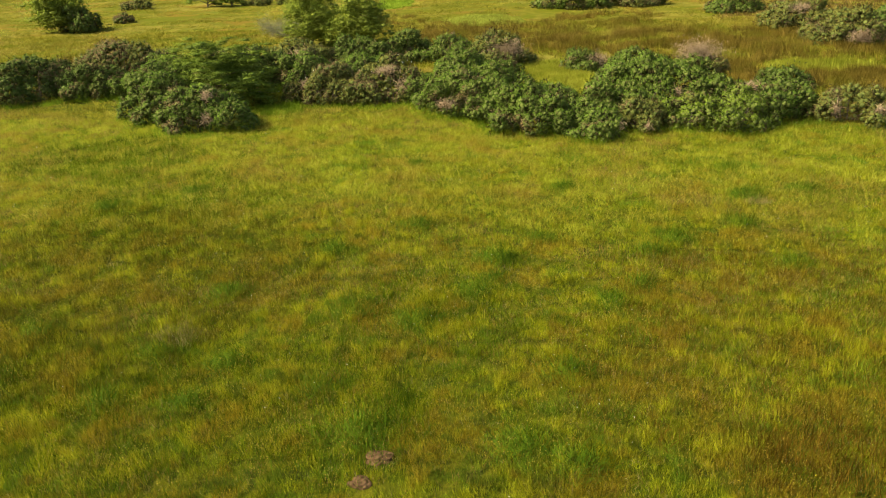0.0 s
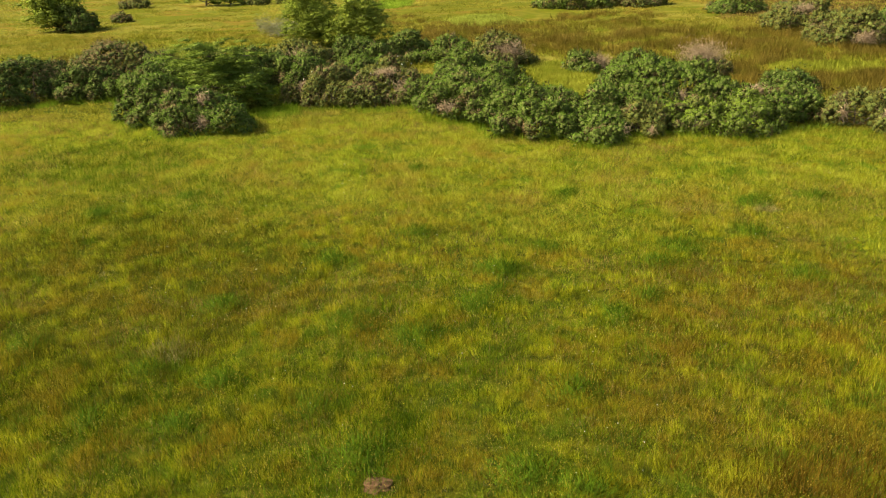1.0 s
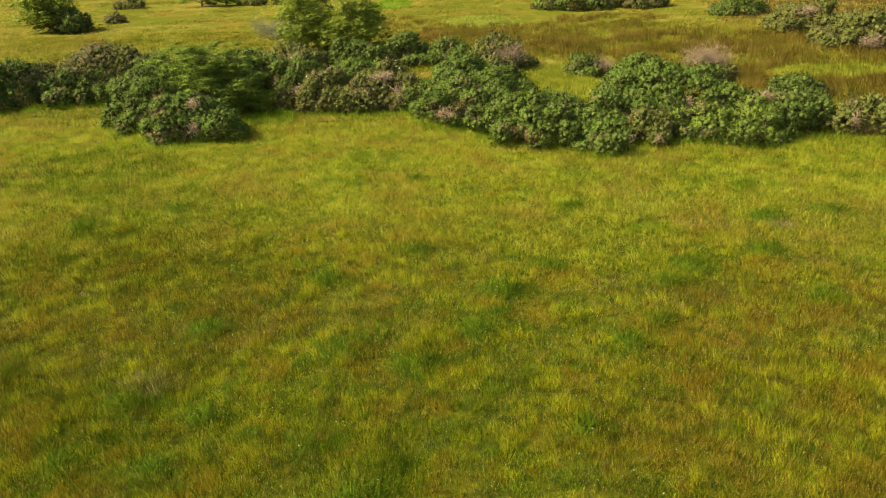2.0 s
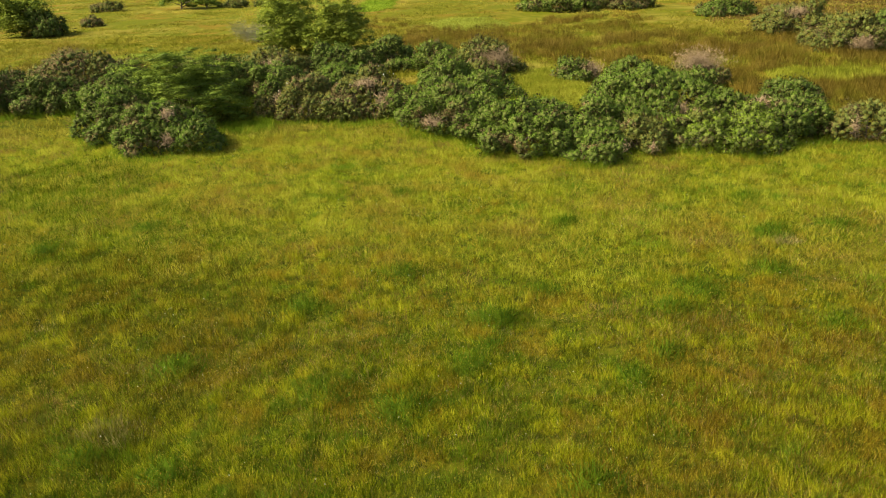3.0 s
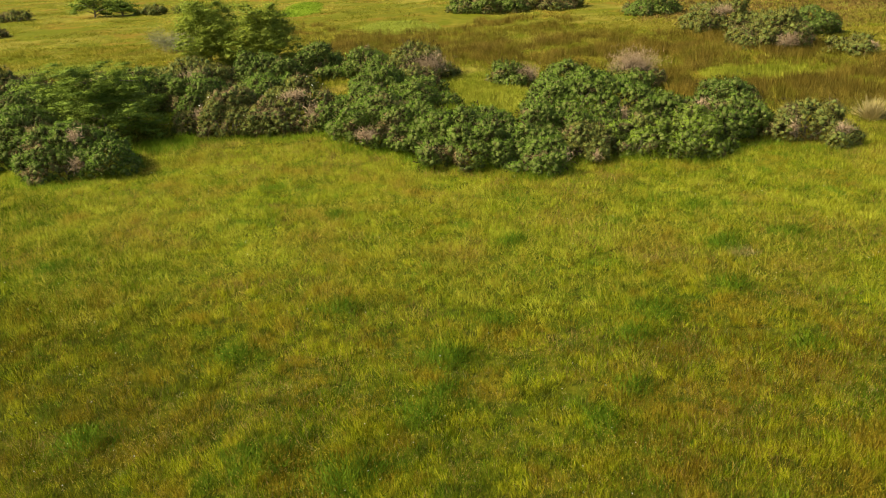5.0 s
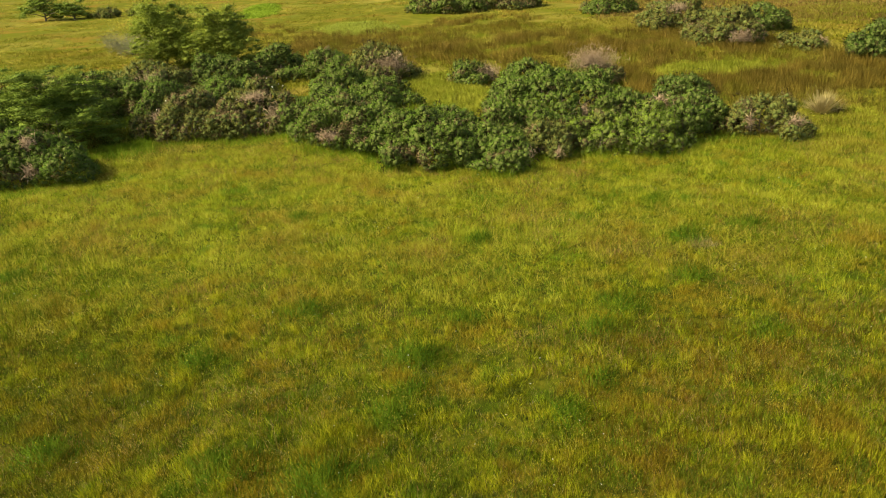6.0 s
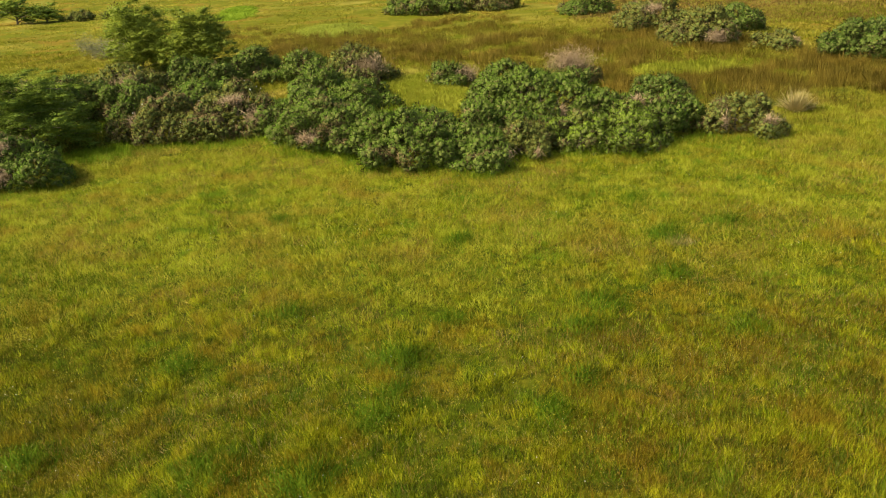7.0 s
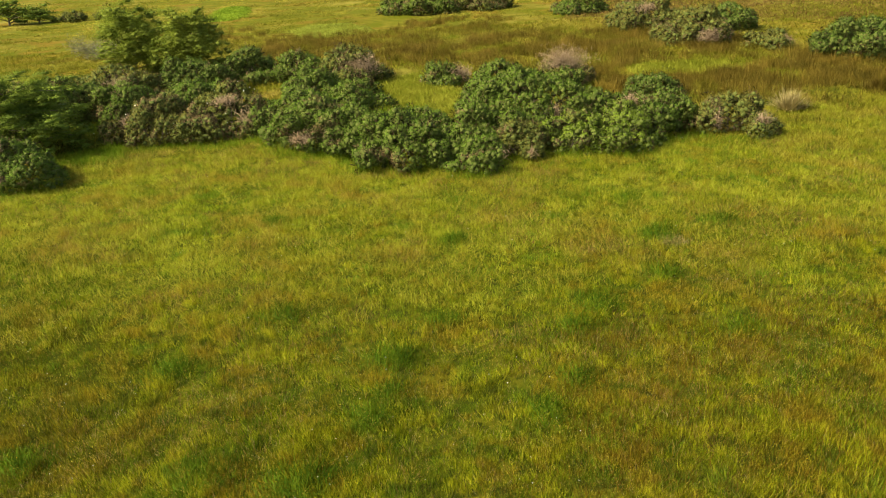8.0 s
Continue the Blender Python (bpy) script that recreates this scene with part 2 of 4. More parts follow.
def leaves(at, way, length, width, rng, form=None):
    """Leaves: one diamond each, lying along way."""
    n = len(at)
    side = unit(np.cross(way, rng.normal(size=(n, 3))))
    face = np.cross(side, way)
    if form is not None:
        flip = np.where((face * form).sum(1) < 0, -1.0, 1.0)[:, None]
        side, face = side * flip, face * flip
    side = side * (np.asarray(width).reshape(-1, 1) / 2)
    ahead = way * np.asarray(length).reshape(-1, 1)
    v = np.stack([at, at + ahead * 0.5 + side, at + ahead, at + ahead * 0.5 - side], 1).reshape(-1, 3)
    f = np.arange(4 * n).reshape(n, 4)
    if form is None:
        return v, f
    return v, f, np.repeat(unit(form + 0.30 * unit(face)), 4, 0)


def tube(points, radii, sides=5):
    """A tapering branch along a line of points."""
    pts = np.asarray(points, float)
    v, f = [], []
    for i, (p, r) in enumerate(zip(pts, radii)):
        d = pts[min(i + 1, len(pts) - 1)] - pts[max(i - 1, 0)]
        d = d / max(np.linalg.norm(d), 1e-9)
        a = np.cross(d, (0.31, 0.95, 0.05))
        a /= np.linalg.norm(a)
        b = np.cross(d, a)
        for k in range(sides):
            ang = 2 * math.pi * k / sides
            v.append(p + r * (math.cos(ang) * a + math.sin(ang) * b))
        if i:
            for k in range(sides):
                q = (i - 1) * sides
                f.append((q + k, q + (k + 1) % sides, q + sides + (k + 1) % sides, q + sides + k))
    return np.array(v), np.array(f)


def joined(pieces):
    vs, fs, n = [], [], 0
    for v, f in pieces:
        vs.append(v)
        fs.append(f + n)
        n += len(v)
    return np.concatenate(vs), np.concatenate(fs)


FINE = {"blossom", "leaf_mass", "under_growth", "leaf_spray", "foliage", "inner_growth", "browned_foliage", "dead_wood", "crown", "leaf_rosette", "blade_spray"}   # too fine to pick apart


def part(name, vf, material, parent, label=""):
    ob = new(name, mesh_of(name, *vf[:2], material, *vf[2:]))
    ob.parent = parent
    if name in FINE:
        tagged(ob, kind="stuff")
    return tagged(ob, label)


def lattice(x, y, size, seed):
    """Smooth random field over the plan, 0 to 1, with hills about size across."""
    g = np.random.default_rng(seed).random((128, 128))
    u, v = np.asarray(x) / size + 500, np.asarray(y) / size + 500
    i, j = np.floor(u).astype(int), np.floor(v).astype(int)
    a, b = u - i, v - j
    a, b = a * a * (3 - 2 * a), b * b * (3 - 2 * b)
    at = lambda p, q: g[p % 128, q % 128]
    return (at(i, j) * (1 - a) * (1 - b) + at(i + 1, j) * a * (1 - b) + at(i, j + 1) * (1 - a) * b + at(i + 1, j + 1) * a * b)


def ground_z(x, y):
    return 0.16 * (lattice(x, y, 3.5, 11) - 0.5) + 0.14 * (lattice(x, y, 9.0, 12) - 0.5)


# ---- ground: one sheet to the horizon ----
def build_ground():
    n = 180
    s = np.linspace(-1, 1, n)
    axis = 2400 * np.sinh(6.2 * s) / math.sinh(6.2)
    gx, gy = np.meshgrid(axis, axis + 25, indexing="ij")
    v = np.stack([gx, gy, ground_z(gx, gy)], -1).reshape(-1, 3)
    i, j = np.meshgrid(np.arange(n - 1), np.arange(n - 1), indexing="ij")
    q = (i * n + j).ravel()
    me = mesh_of("ground", v, np.stack([q, q + n, q + n + 1, q + 1], 1), TURF)
    me.polygons.foreach_set("use_smooth", np.ones(len(me.polygons), bool))
    tagged(new("ground", me), "gently uneven rough pasture turf", "ground", kind="structure")


build_ground()


# ---- grass ----
def tufts(name, centres, per, spread, height, width, lean, material, seed, label, category="grass", even=0.5, fan=0.9, patchy=1.1, rise=0.0):
    """Tufts of blades on the ground, all in one mesh, fanning from each root: height is a number or one for each tuft; patchy: the size of patches of one tone; rise: by how much the pale tufts overtop the dark ones."""
    rng = np.random.default_rng(seed)
    cx, cy = centres[:, 0], centres[:, 1]
    tone = 0.28 * lattice(cx, cy, patchy, seed + 500) + 0.32 * lattice(cx, cy, patchy * 0.4, seed + 501) + 0.22 * lattice(cx, cy, patchy * 0.18, seed + 502)
    tone = np.clip(0.48 + 3.1 * (tone + 0.18 * rng.random(len(centres)) - 0.5), 0, 1)
    c = np.repeat(centres, per, 0)
    n = len(c)
    off = rng.normal(size=(n, 2))
    x, y = c[:, 0] + off[:, 0] * spread, c[:, 1] + off[:, 1] * spread
    base = np.stack([x, y, ground_z(x, y) - 0.02], 1)
    tuft_lean = np.repeat(rng.normal(size=(len(centres), 2)) * 0.45, per, 0)
    lean = np.repeat(np.broadcast_to(lean, len(centres)), per)[:, None]
    flat = (tuft_lean + off * fan * 0.6 + rng.normal(size=(n, 2)) * 0.35) * lean
    way = unit(np.concatenate([flat, np.ones((n, 1))], 1))
    h = np.repeat(np.broadcast_to(height, len(centres)) * rng.uniform(0.75, 1.2, len(centres)) * (1 + rise * (2 * tone - 1)), per) * rng.uniform(even, 1.15, n)
    w = np.repeat(np.broadcast_to(width, len(centres)), per) * rng.uniform(0.7, 1.3, n)
    form = unit(np.concatenate([(off * 0.45 * fan + tuft_lean) * 0.9, np.ones((n, 1))], 1))
    v, f, o = spikes(base, way, h, w, rng, form)
    return tagged(new(name, mesh_of(name, v, f, material, o, np.repeat(tone, per * 3))), label, category, kind="stuff")


def scatter(n, y0, y1, seed, bias=1.0, left=0.68, right=0.86):
    """Random places over the stretch of field in front, y0 to y1 metres along it, thicker at the near end as bias falls below 1."""
    rng = np.random.default_rng(seed)
    y = y0 + (y1 - y0) * rng.random(n * 2) ** (1 / bias)
    x0, x1 = -left * (y + 8) - 1.5, right * (y + 4) + 1.5
    keep = rng.random(n * 2) < (x1 - x0) / (x1 - x0).max() * 1.0
    y, x0, x1 = y[keep], x0[keep], x1[keep]
    return np.stack([x0 + (x1 - x0) * rng.random(len(y)), y], 1)


def tall(p, low, high, size, seed):
    return low + (high - low) * (0.6 * lattice(p[:, 0], p[:, 1], size, seed) + 0.4 * lattice(p[:, 0], p[:, 1], size * 0.35, seed + 1))


def bare_of_hills(p):
    """Leaves the grass off the molehills."""
    for hx, hy in ((-1.35, 4.0), (-1.6, 3.3)):
        p = p[np.hypot(p[:, 0] - hx, p[:, 1] - hy + 0.12) > 0.34]
    return p


def hollows(p, cut, left, seed):
    """Thins the places out in the small hollows between the tufts; left: the share that stays there."""
    gap = 0.55 * lattice(p[:, 0], p[:, 1], 0.55, 81) + 0.45 * lattice(p[:, 0], p[:, 1], 0.27, 82)
    gap += 0.10 * (lattice(p[:, 0], p[:, 1], 5.0, 83) - 0.5) + 0.010 * np.clip(p[:, 0] + 4, -6, 6)
    return p[(gap > cut) | (np.random.default_rng(seed).random(len(p)) < left)]


near = bare_of_hills(np.concatenate([scatter(70000, 1.5, 34, 1), scatter(9000, 1.5, 11, 7)]))
_edge = np.random.default_rng(4).normal(size=len(near)) * 2.5 + 17 - 0.12 * near[:, 0] + 7 * (lattice(near[:, 0], near[:, 1], 4.0, 14) - 0.5)
fine_part = near[near[:, 1] > _edge]
near = hollows(near[near[:, 1] <= _edge], 0.34, 0.50, 84)
tufts("fine_meadow_grass", fine_part, 9, 0.09, tall(fine_part, 0.09, 0.30, 0.8, 3), 0.0085 + 0.00036 * fine_part[:, 1], 0.8, FINE_GRASS, 2,
      "paler fine-leaved meadow grass in front of the gorse", fan=0.5, rise=0.45)
tufts("meadow_grass", near, 16, 0.075, tall(near, 0.10, 0.30, 0.5, 3), 0.0060 + 0.00036 * near[:, 1], 0.55, GRASS, 2,
      "yellow-green unmown meadow grass with small dark hollows", fan=0.5, rise=0.55)
p = hollows(bare_of_hills(scatter(7000, 1.5, 30, 91)), 0.46, 0.1, 92)
tufts("grass_tufts", p, 20, 0.05, tall(p, 0.18, 0.34, 0.7, 93), 0.0060 + 0.00034 * p[:, 1], 0.6, GRASS, 94,
      "taller meadow grass tufts leaning over the sward")
_r = np.random.default_rng(8)
_a, _q = _r.uniform(0, 2 * math.pi, 12000), 60 * np.sqrt(_r.random(12000))
out_field = np.stack([_q * np.cos(_a), 4 + _q * np.sin(_a)], 1)
_in = (out_field[:, 1] > 1.5) & (out_field[:, 0] > -0.68 * (out_field[:, 1] + 8) - 1.5) & (out_field[:, 0] < 0.86 * (out_field[:, 1] + 4) + 1.5)
out_field = out_field[~_in & (out_field[:, 1] < 40)]
tufts("outer_meadow_grass", out_field, 7, 0.22, tall(out_field, 0.15, 0.5, 1.5, 3), 0.035, 0.8, GRASS, 9,
      "yellow-green unmown meadow grass further along the field")
p = scatter(16000, 1.5, 36, 5)
p = p[lattice(p[:, 0], p[:, 1], 2.2, 9) + 0.4 * lattice(p[:, 0], p[:, 1], 0.7, 10) > 0.76]
tufts("seed_grass", p, 9, 0.16, tall(p, 0.18, 0.30, 1.5, 6), 0.006 + 0.0003 * p[:, 1], 0.65, SEED, 6,
      "reddish-brown flowering grass stalks among meadow grass", even=0.75)
# bleached stalks, their pale colour also standing in for glints on the grass
p = scatter(4200, 1.5, 14, 71)
tufts("pale_stalks", p, 4, 0.10, tall(p, 0.10, 0.20, 1.5, 72), 0.005 + 0.0003 * p[:, 1], 0.8, STRAW, 73,
      "thin bleached grass stalks, pale also in place of glints on the blades", even=0.75)
p = scatter(9000, 16, 36, 15)
p = p[lattice(p[:, 0], p[:, 1], 2.6, 16) + 0.03 * (p[:, 1] - 13) + 0.006 * np.clip(p[:, 0] - 2, -8, 12) > 0.46]
tufts("seed_haze", p, 8, 0.16, tall(p, 0.26, 0.42, 1.5, 17), 0.013, 1.0, HAZE, 18,
      "pale straw-coloured grass heads over the meadow", even=0.75)
mid = scatter(17000, 32, 80, 21)
def off_moss(p):
    """Leaves the tall grass off the two mossy flushes."""
    p = p[((p[:, 0] - 0.7) / 4.2) ** 2 + ((p[:, 1] - 84.0) / 7.5) ** 2 > 1]
    return p[((p[:, 0] + 13.9) / 2.6) ** 2 + ((p[:, 1] - 114) / 15.0) ** 2 > 1]


mid = off_moss(mid)
tufts("rough_grass", mid, 11, 0.16, tall(mid, 0.20, 0.55, 2.5, 23), 0.040, 1.0, FAR_GRASS, 22,
      "straw-yellow rough pasture grass behind the gorse", patchy=6.0)
far = scatter(14000, 62, 170, 25, left=0.72, right=0.95)
far = far[0.65 * lattice(far[:, 0], far[:, 1], 5.0, 24) + 0.35 * lattice(far[:, 0], far[:, 1], 2.0, 28) > 0.40]
far = off_moss(far)
tufts("distant_tussocks", far, 14, 0.40, tall(far, 0.16, 0.50, 4, 27), 0.08, 1.5, DISTANT, 26,
      "olive grass tussocks scattered over the distant pasture", patchy=13.0)


def band(n, seed, line, half, x0, x1):
    """Places within half metres of the line y = line(x)."""
    rng = np.random.default_rng(seed)
    x = rng.uniform(x0, x1, n)
    y = line(x) + rng.normal(size=n) * half
    return np.stack([x, y], 1)


def rushes():
    """The wet ground behind the hedge: beds of brown rushes."""
    def sel(p, cut, seed):
        keep = lattice(p[:, 0], p[:, 1], 3.0, seed) > cut
        keep &= ((p[:, 0] - 24.5) / 5.5) ** 2 + ((p[:, 1] - 46.5) / 2.6) ** 2 > 1     # grassy openings
        keep &= ((p[:, 0] - 0.5) / 9.0) ** 2 + ((p[:, 1] - 89.0) / 8.5) ** 2 > 1
        keep &= ((p[:, 0] - 5.4) / 4.5) ** 2 + ((p[:, 1] - 46) / 8.5) ** 2 > 1
        return p[keep]
    a = sel(band(3600, 31, lambda x: 66 - 0.30 * (x - 5), 5.5, -6, 36), 0.36, 32)
    b = sel(band(3000, 33, lambda x: 44 - 0.25 * (x - 20), 4.5, 17, 46), 0.36, 34)
    c = sel(band(1400, 35, lambda x: 84 - 0.1 * x, 4.0, -24, 22), 0.40, 36)
    d = sel(band(900, 37, lambda x: 54 + 0 * x, 3.0, -42, -27), 0.42, 38)
    for p, h, s in ((a, 0.95, 41), (b, 0.95, 42), (c, 0.8, 43), (d, 0.8, 44)):
        tufts("rush_bed", p, 26, 0.16, tall(p, h * 0.45, h * 1.15, 2, s), 0.024, 0.55, RUSH, s,
              "olive-brown soft rushes standing in wet ground", "rushes", even=0.6, patchy=2.5)


rushes()


def patch(name, x, y, rx, ry, n, height, width, material, seed, label, category="grass", kind="stuff", spread=0.12, lean=0.5):
    rng = np.random.default_rng(seed)
    a, r = rng.uniform(0, 2 * math.pi, n), np.sqrt(rng.random(n))
    r = r * (0.75 + 0.35 * lattice(np.cos(a) * 2 + seed, np.sin(a) * 2, 1.0, seed))
    c = np.stack([x + rx * r * np.cos(a), y + ry * r * np.sin(a)], 1)
    return tufts(name, c, 12, spread, height, width, lean, material, seed, label, category)


patch("moss_patch", 0.7, 84.5, 4.2, 7.0, 1700, 0.26, 0.12, PALE_GREEN, 51, "pale bright green mossy patch in rough pasture", spread=0.4, lean=1.6)
patch("moss_patch", -13.9, 116, 2.6, 13.0, 1000, 0.28, 0.16, BRIGHT, 52, "vivid green wet patch in rough pasture", spread=0.5, lean=1.6)
patch("moss_patch", 24.5, 47.0, 4.0, 2.2, 520, 0.5, 0.05, CLEARING, 53, "green grass opening between the rush beds")
patch("moss_patch", -28, 62, 6.0, 3.5, 700, 0.45, 0.07, PALE_GREEN, 54, "pale green grass hollow behind the gorse")
patch("short_grass", 5.4, 45.5, 3.6, 7.5, 2000, 0.36, 0.035, CLEARING, 55, "yellow short grass clearing between gorse bushes")
patch("heath_grass", 52, 88, 26, 24, 2600, 0.32, 0.12, HEATH, 59, "pinkish-tan flowering grass over the far pasture", spread=0.5)
# two patches of darker green blades over the near left and middle
patch("lush_grass", -6.5, 5.2, 7.5, 3.6, 1100, 0.40, 0.010, SHADE_GRASS, 64, "dark green lusher grass mixed through the near meadow")
patch("lush_grass", -1.2, 9.0, 2.6, 4.5, 350, 0.38, 0.011, SHADE_GRASS, 65, "dark green lusher grass mixed through the near meadow")
patch("sedge_patch", -10.5, 11.5, 6.5, 7.5, 2300, 0.40, 0.011, SEDGE, 66, "brownish dark sedge mixed through the meadow grass")
patch("lush_grass", -12.2, 35.4, 2.2, 1.5, 420, 0.40, 0.022, LUSH, 67, "fresh green grass in the bay beside the hawthorn")
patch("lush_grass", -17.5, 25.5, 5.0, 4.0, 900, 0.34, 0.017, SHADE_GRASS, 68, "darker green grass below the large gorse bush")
patch("lush_grass", -12.5, 19.5, 5.0, 5.0, 900, 0.30, 0.013, SHADE_GRASS, 70, "darker green grass in the open meadow")
patch("olive_grass", 26.0, 29.5, 8.5, 5.0, 1700, 0.34, 0.018, FAR_GRASS, 74, "olive rough grass beyond the end of the hedge")
patch("red_grass", 9.5, 8.0, 7.0, 6.0, 1900, 0.38, 0.009, RED_GRASS, 69, "rust-tinted flowering grass through the meadow", spread=0.2)
patch("red_grass", 7.2, 4.0, 2.4, 1.5, 300, 0.40, 0.010, RED_GRASS, 56, "rusty red sorrel and dry grass patch", spread=0.22)
patch("dry_grass_patch", 10.6, 18.2, 0.45, 0.3, 60, 0.22, 0.014, PALE, 57, "flattened bleached grass patch in the meadow")
patch("dry_grass_patch", -7.2, 8.6, 0.6, 0.45, 40, 0.40, 0.010, PALE, 58, "pale flowering grass clump in the meadow")


def flowers(name, n, seed, material, size, label, y0, y1):
    rng = np.random.default_rng(seed)
    p = scatter(n, y0, y1, seed)
    p = p[lattice(p[:, 0], p[:, 1], 3.0, seed) > 0.5]
    at = np.stack([p[:, 0], p[:, 1], ground_z(p[:, 0], p[:, 1]) + rng.uniform(0.28, 0.45, len(p))], 1)
    pieces = []
    for k in range(3):
        a = 2.1 * k + rng.uniform(0, 0.5)
        way = unit(np.array([[math.cos(a), math.sin(a), 0.35]]) + 0.2 * rng.normal(size=(len(p), 3)))
        pieces.append(leaves(at, way, np.full(len(p), size), np.full(len(p), size * 0.7), rng))
    v, f = joined(pieces)
    ob = tagged(new(name, mesh_of(name, v, f, material)), label, "flowers", kind="stuff")
    return ob


flowers("white_flowers", 700, 61, WHITE, 0.018, "tiny white clover and daisy heads in the grass", 2, 30)
flowers("yellow_flowers", 1000, 63, YELLOW, 0.016, "tiny yellow buttercup heads in the grass", 2, 30)


def grass_heads(name, n, seed, material, label, y0, y1, cut, size):
    """Small flowering heads standing over the grass, in drifts."""
    rng = np.random.default_rng(seed)
    p = scatter(n, y0, y1, seed)
    p = p[0.6 * lattice(p[:, 0], p[:, 1], 1.6, seed) + 0.4 * lattice(p[:, 0], p[:, 1], 0.5, seed + 1) > cut]
    k = len(p)
    at = np.stack([p[:, 0], p[:, 1], ground_z(p[:, 0], p[:, 1]) + rng.uniform(0.20, 0.44, k)], 1)
    way = unit(np.concatenate([rng.normal(size=(k, 2)) * 0.7, np.ones((k, 1))], 1))
    up = np.tile(np.array([[0.0, 0.0, 1.0]]), (k, 1))
    got = leaves(at, way, size * rng.uniform(0.6, 1.4, k), size * 0.45 * rng.uniform(0.6, 1.3, k), rng, up)
    v, f, o = got
    return tagged(new(name, mesh_of(name, v, f, material, o, np.repeat(rng.random(k), 4))), label, "grass", kind="stuff")


grass_heads("grass_heads", 70000, 75, HEADS, "straw and rust flowering heads dotted over the meadow grass", 1.5, 20, 0.50, 0.030)
grass_heads("dark_grass_heads", 40000, 76, SEDGE, "dark brown-green seed heads dotted over the meadow grass", 1.5, 18, 0.55, 0.036)


# ---- weeds standing in the meadow ----
def weed(x, y, r, h, seed):
    """A lush clump of dark leaves and stalks, loose at its edge."""
    rng = np.random.default_rng(seed)
    z = float(ground_z(x, y))
    ob = new("weed_clump")
    ob.location = (x, y, z)
    n = int(560 * (r / 0.35) ** 2)
    off = rng.normal(size=(n, 2)) * r * np.array([rng.uniform(0.8, 1.25), rng.uniform(0.55, 0.9)])
    base = np.stack([off[:, 0], off[:, 1], rng.uniform(0.0, 0.12, n)], 1)
    way = unit(np.concatenate([off / r * 0.25 + 0.7 * rng.normal(size=(n, 2)), np.ones((n, 1))], 1))
    form = unit(np.concatenate([off / r * 0.5, np.ones((n, 1))], 1))
    high = h * 0.9 * rng.uniform(0.35, 1.1, n) * np.exp(-0.25 * (off ** 2).sum(1) / (r * r))
    part("leaf_rosette", spikes(base, way, high, rng.uniform(0.008, 0.022, n), rng, form), WEED, ob)
    for k in range(4):
        a = rng.uniform(0, 6.3)
        e = (r * 0.4 * math.cos(a), r * 0.4 * math.sin(a), h * 0.9)
        part("stalk", tube([(0, 0, -0.03), (e[0] * 0.4, e[1] * 0.4, h * 0.5), e], (0.010, 0.007, 0.003), 4), WEED, ob)
    return tagged(ob, "dark green lush weed clump in the meadow", "weed", "weeds in the meadow")


for spot, (x, y, r) in enumerate((
        (3.9, 20.2, 0.36), (4.2, 10.5, 0.34), (-2.2, 23.5, 0.34), (6.9, 14.8, 0.5), (-1.0, 9.3, 0.5),
        (-5.5, 7.4, 0.38), (-2.9, 10.0, 0.45), (2.7, 7.1, 0.42), (1.1, 13.4, 0.5), (10.8, 22.2, 0.36), (0.5, 11.2, 0.4))):
    weed(x, y, r, 0.45, spot)
for spot, (x, y, r) in enumerate((
        (-11.1, 20.2, 0.4), (-1.6, 16.1, 0.42), (-4.1, 14.1, 0.42), (-1.1, 9.6, 0.4), (-6.6, 11.1, 0.4), (2.6, 14.9, 0.36),
        (9.4, 16.1, 0.42), (10.5, 18.8, 0.5), (0.9, 12.0, 0.3), (5.9, 13.8, 0.4), (9.9, 12.7, 0.36), (12.8, 19.3, 0.45),
        (-11.0, 8.8, 0.34), (-1.7, 4.8, 0.6), (-7.5, 7.9, 0.32))):
    weed(x, y, r, 0.42, 40 + spot)
for spot, (x, y, r) in enumerate((
        (-3.0, 6.4, 0.36), (-7.8, 5.8, 0.36), (-5.8, 5.8, 0.34), (-13.9, 18.2, 0.4), (5.2, 11.6, 0.3), (1.5, 4.3, 0.45), (2.5, 3.8, 0.42))):
    weed(x, y, r, 0.42, 70 + spot)


def soil_patch(x, y, r, seed):
    """A low scraped heap of earth."""
    bm = bmesh.new()
    bmesh.ops.create_icosphere(bm, subdivisions=4, radius=r)
    for v in bm.verts:
        k = noise.noise(v.co * 5 + Vector((seed, 0, 0)))
        v.co *= 1 + 0.45 * k
        v.co.z = v.co.z * 0.28 + 0.03 * noise.noise(v.co * 11)
        v.co.y *= 0.7
    me = bpy.data.meshes.new("molehill")
    bm.to_mesh(me)
    bm.free()
    me.materials.append(SOIL)
    ob = new("molehill", me)
    ob.location = (x, y, float(ground_z(x, y)) + 0.01)
    return tagged(ob, "crumbled pinkish-brown bare earth molehill", "molehill", "molehills")


soil_patch(-1.35, 4.0, 0.27, 1)
soil_patch(-1.60, 3.3, 0.22, 2)


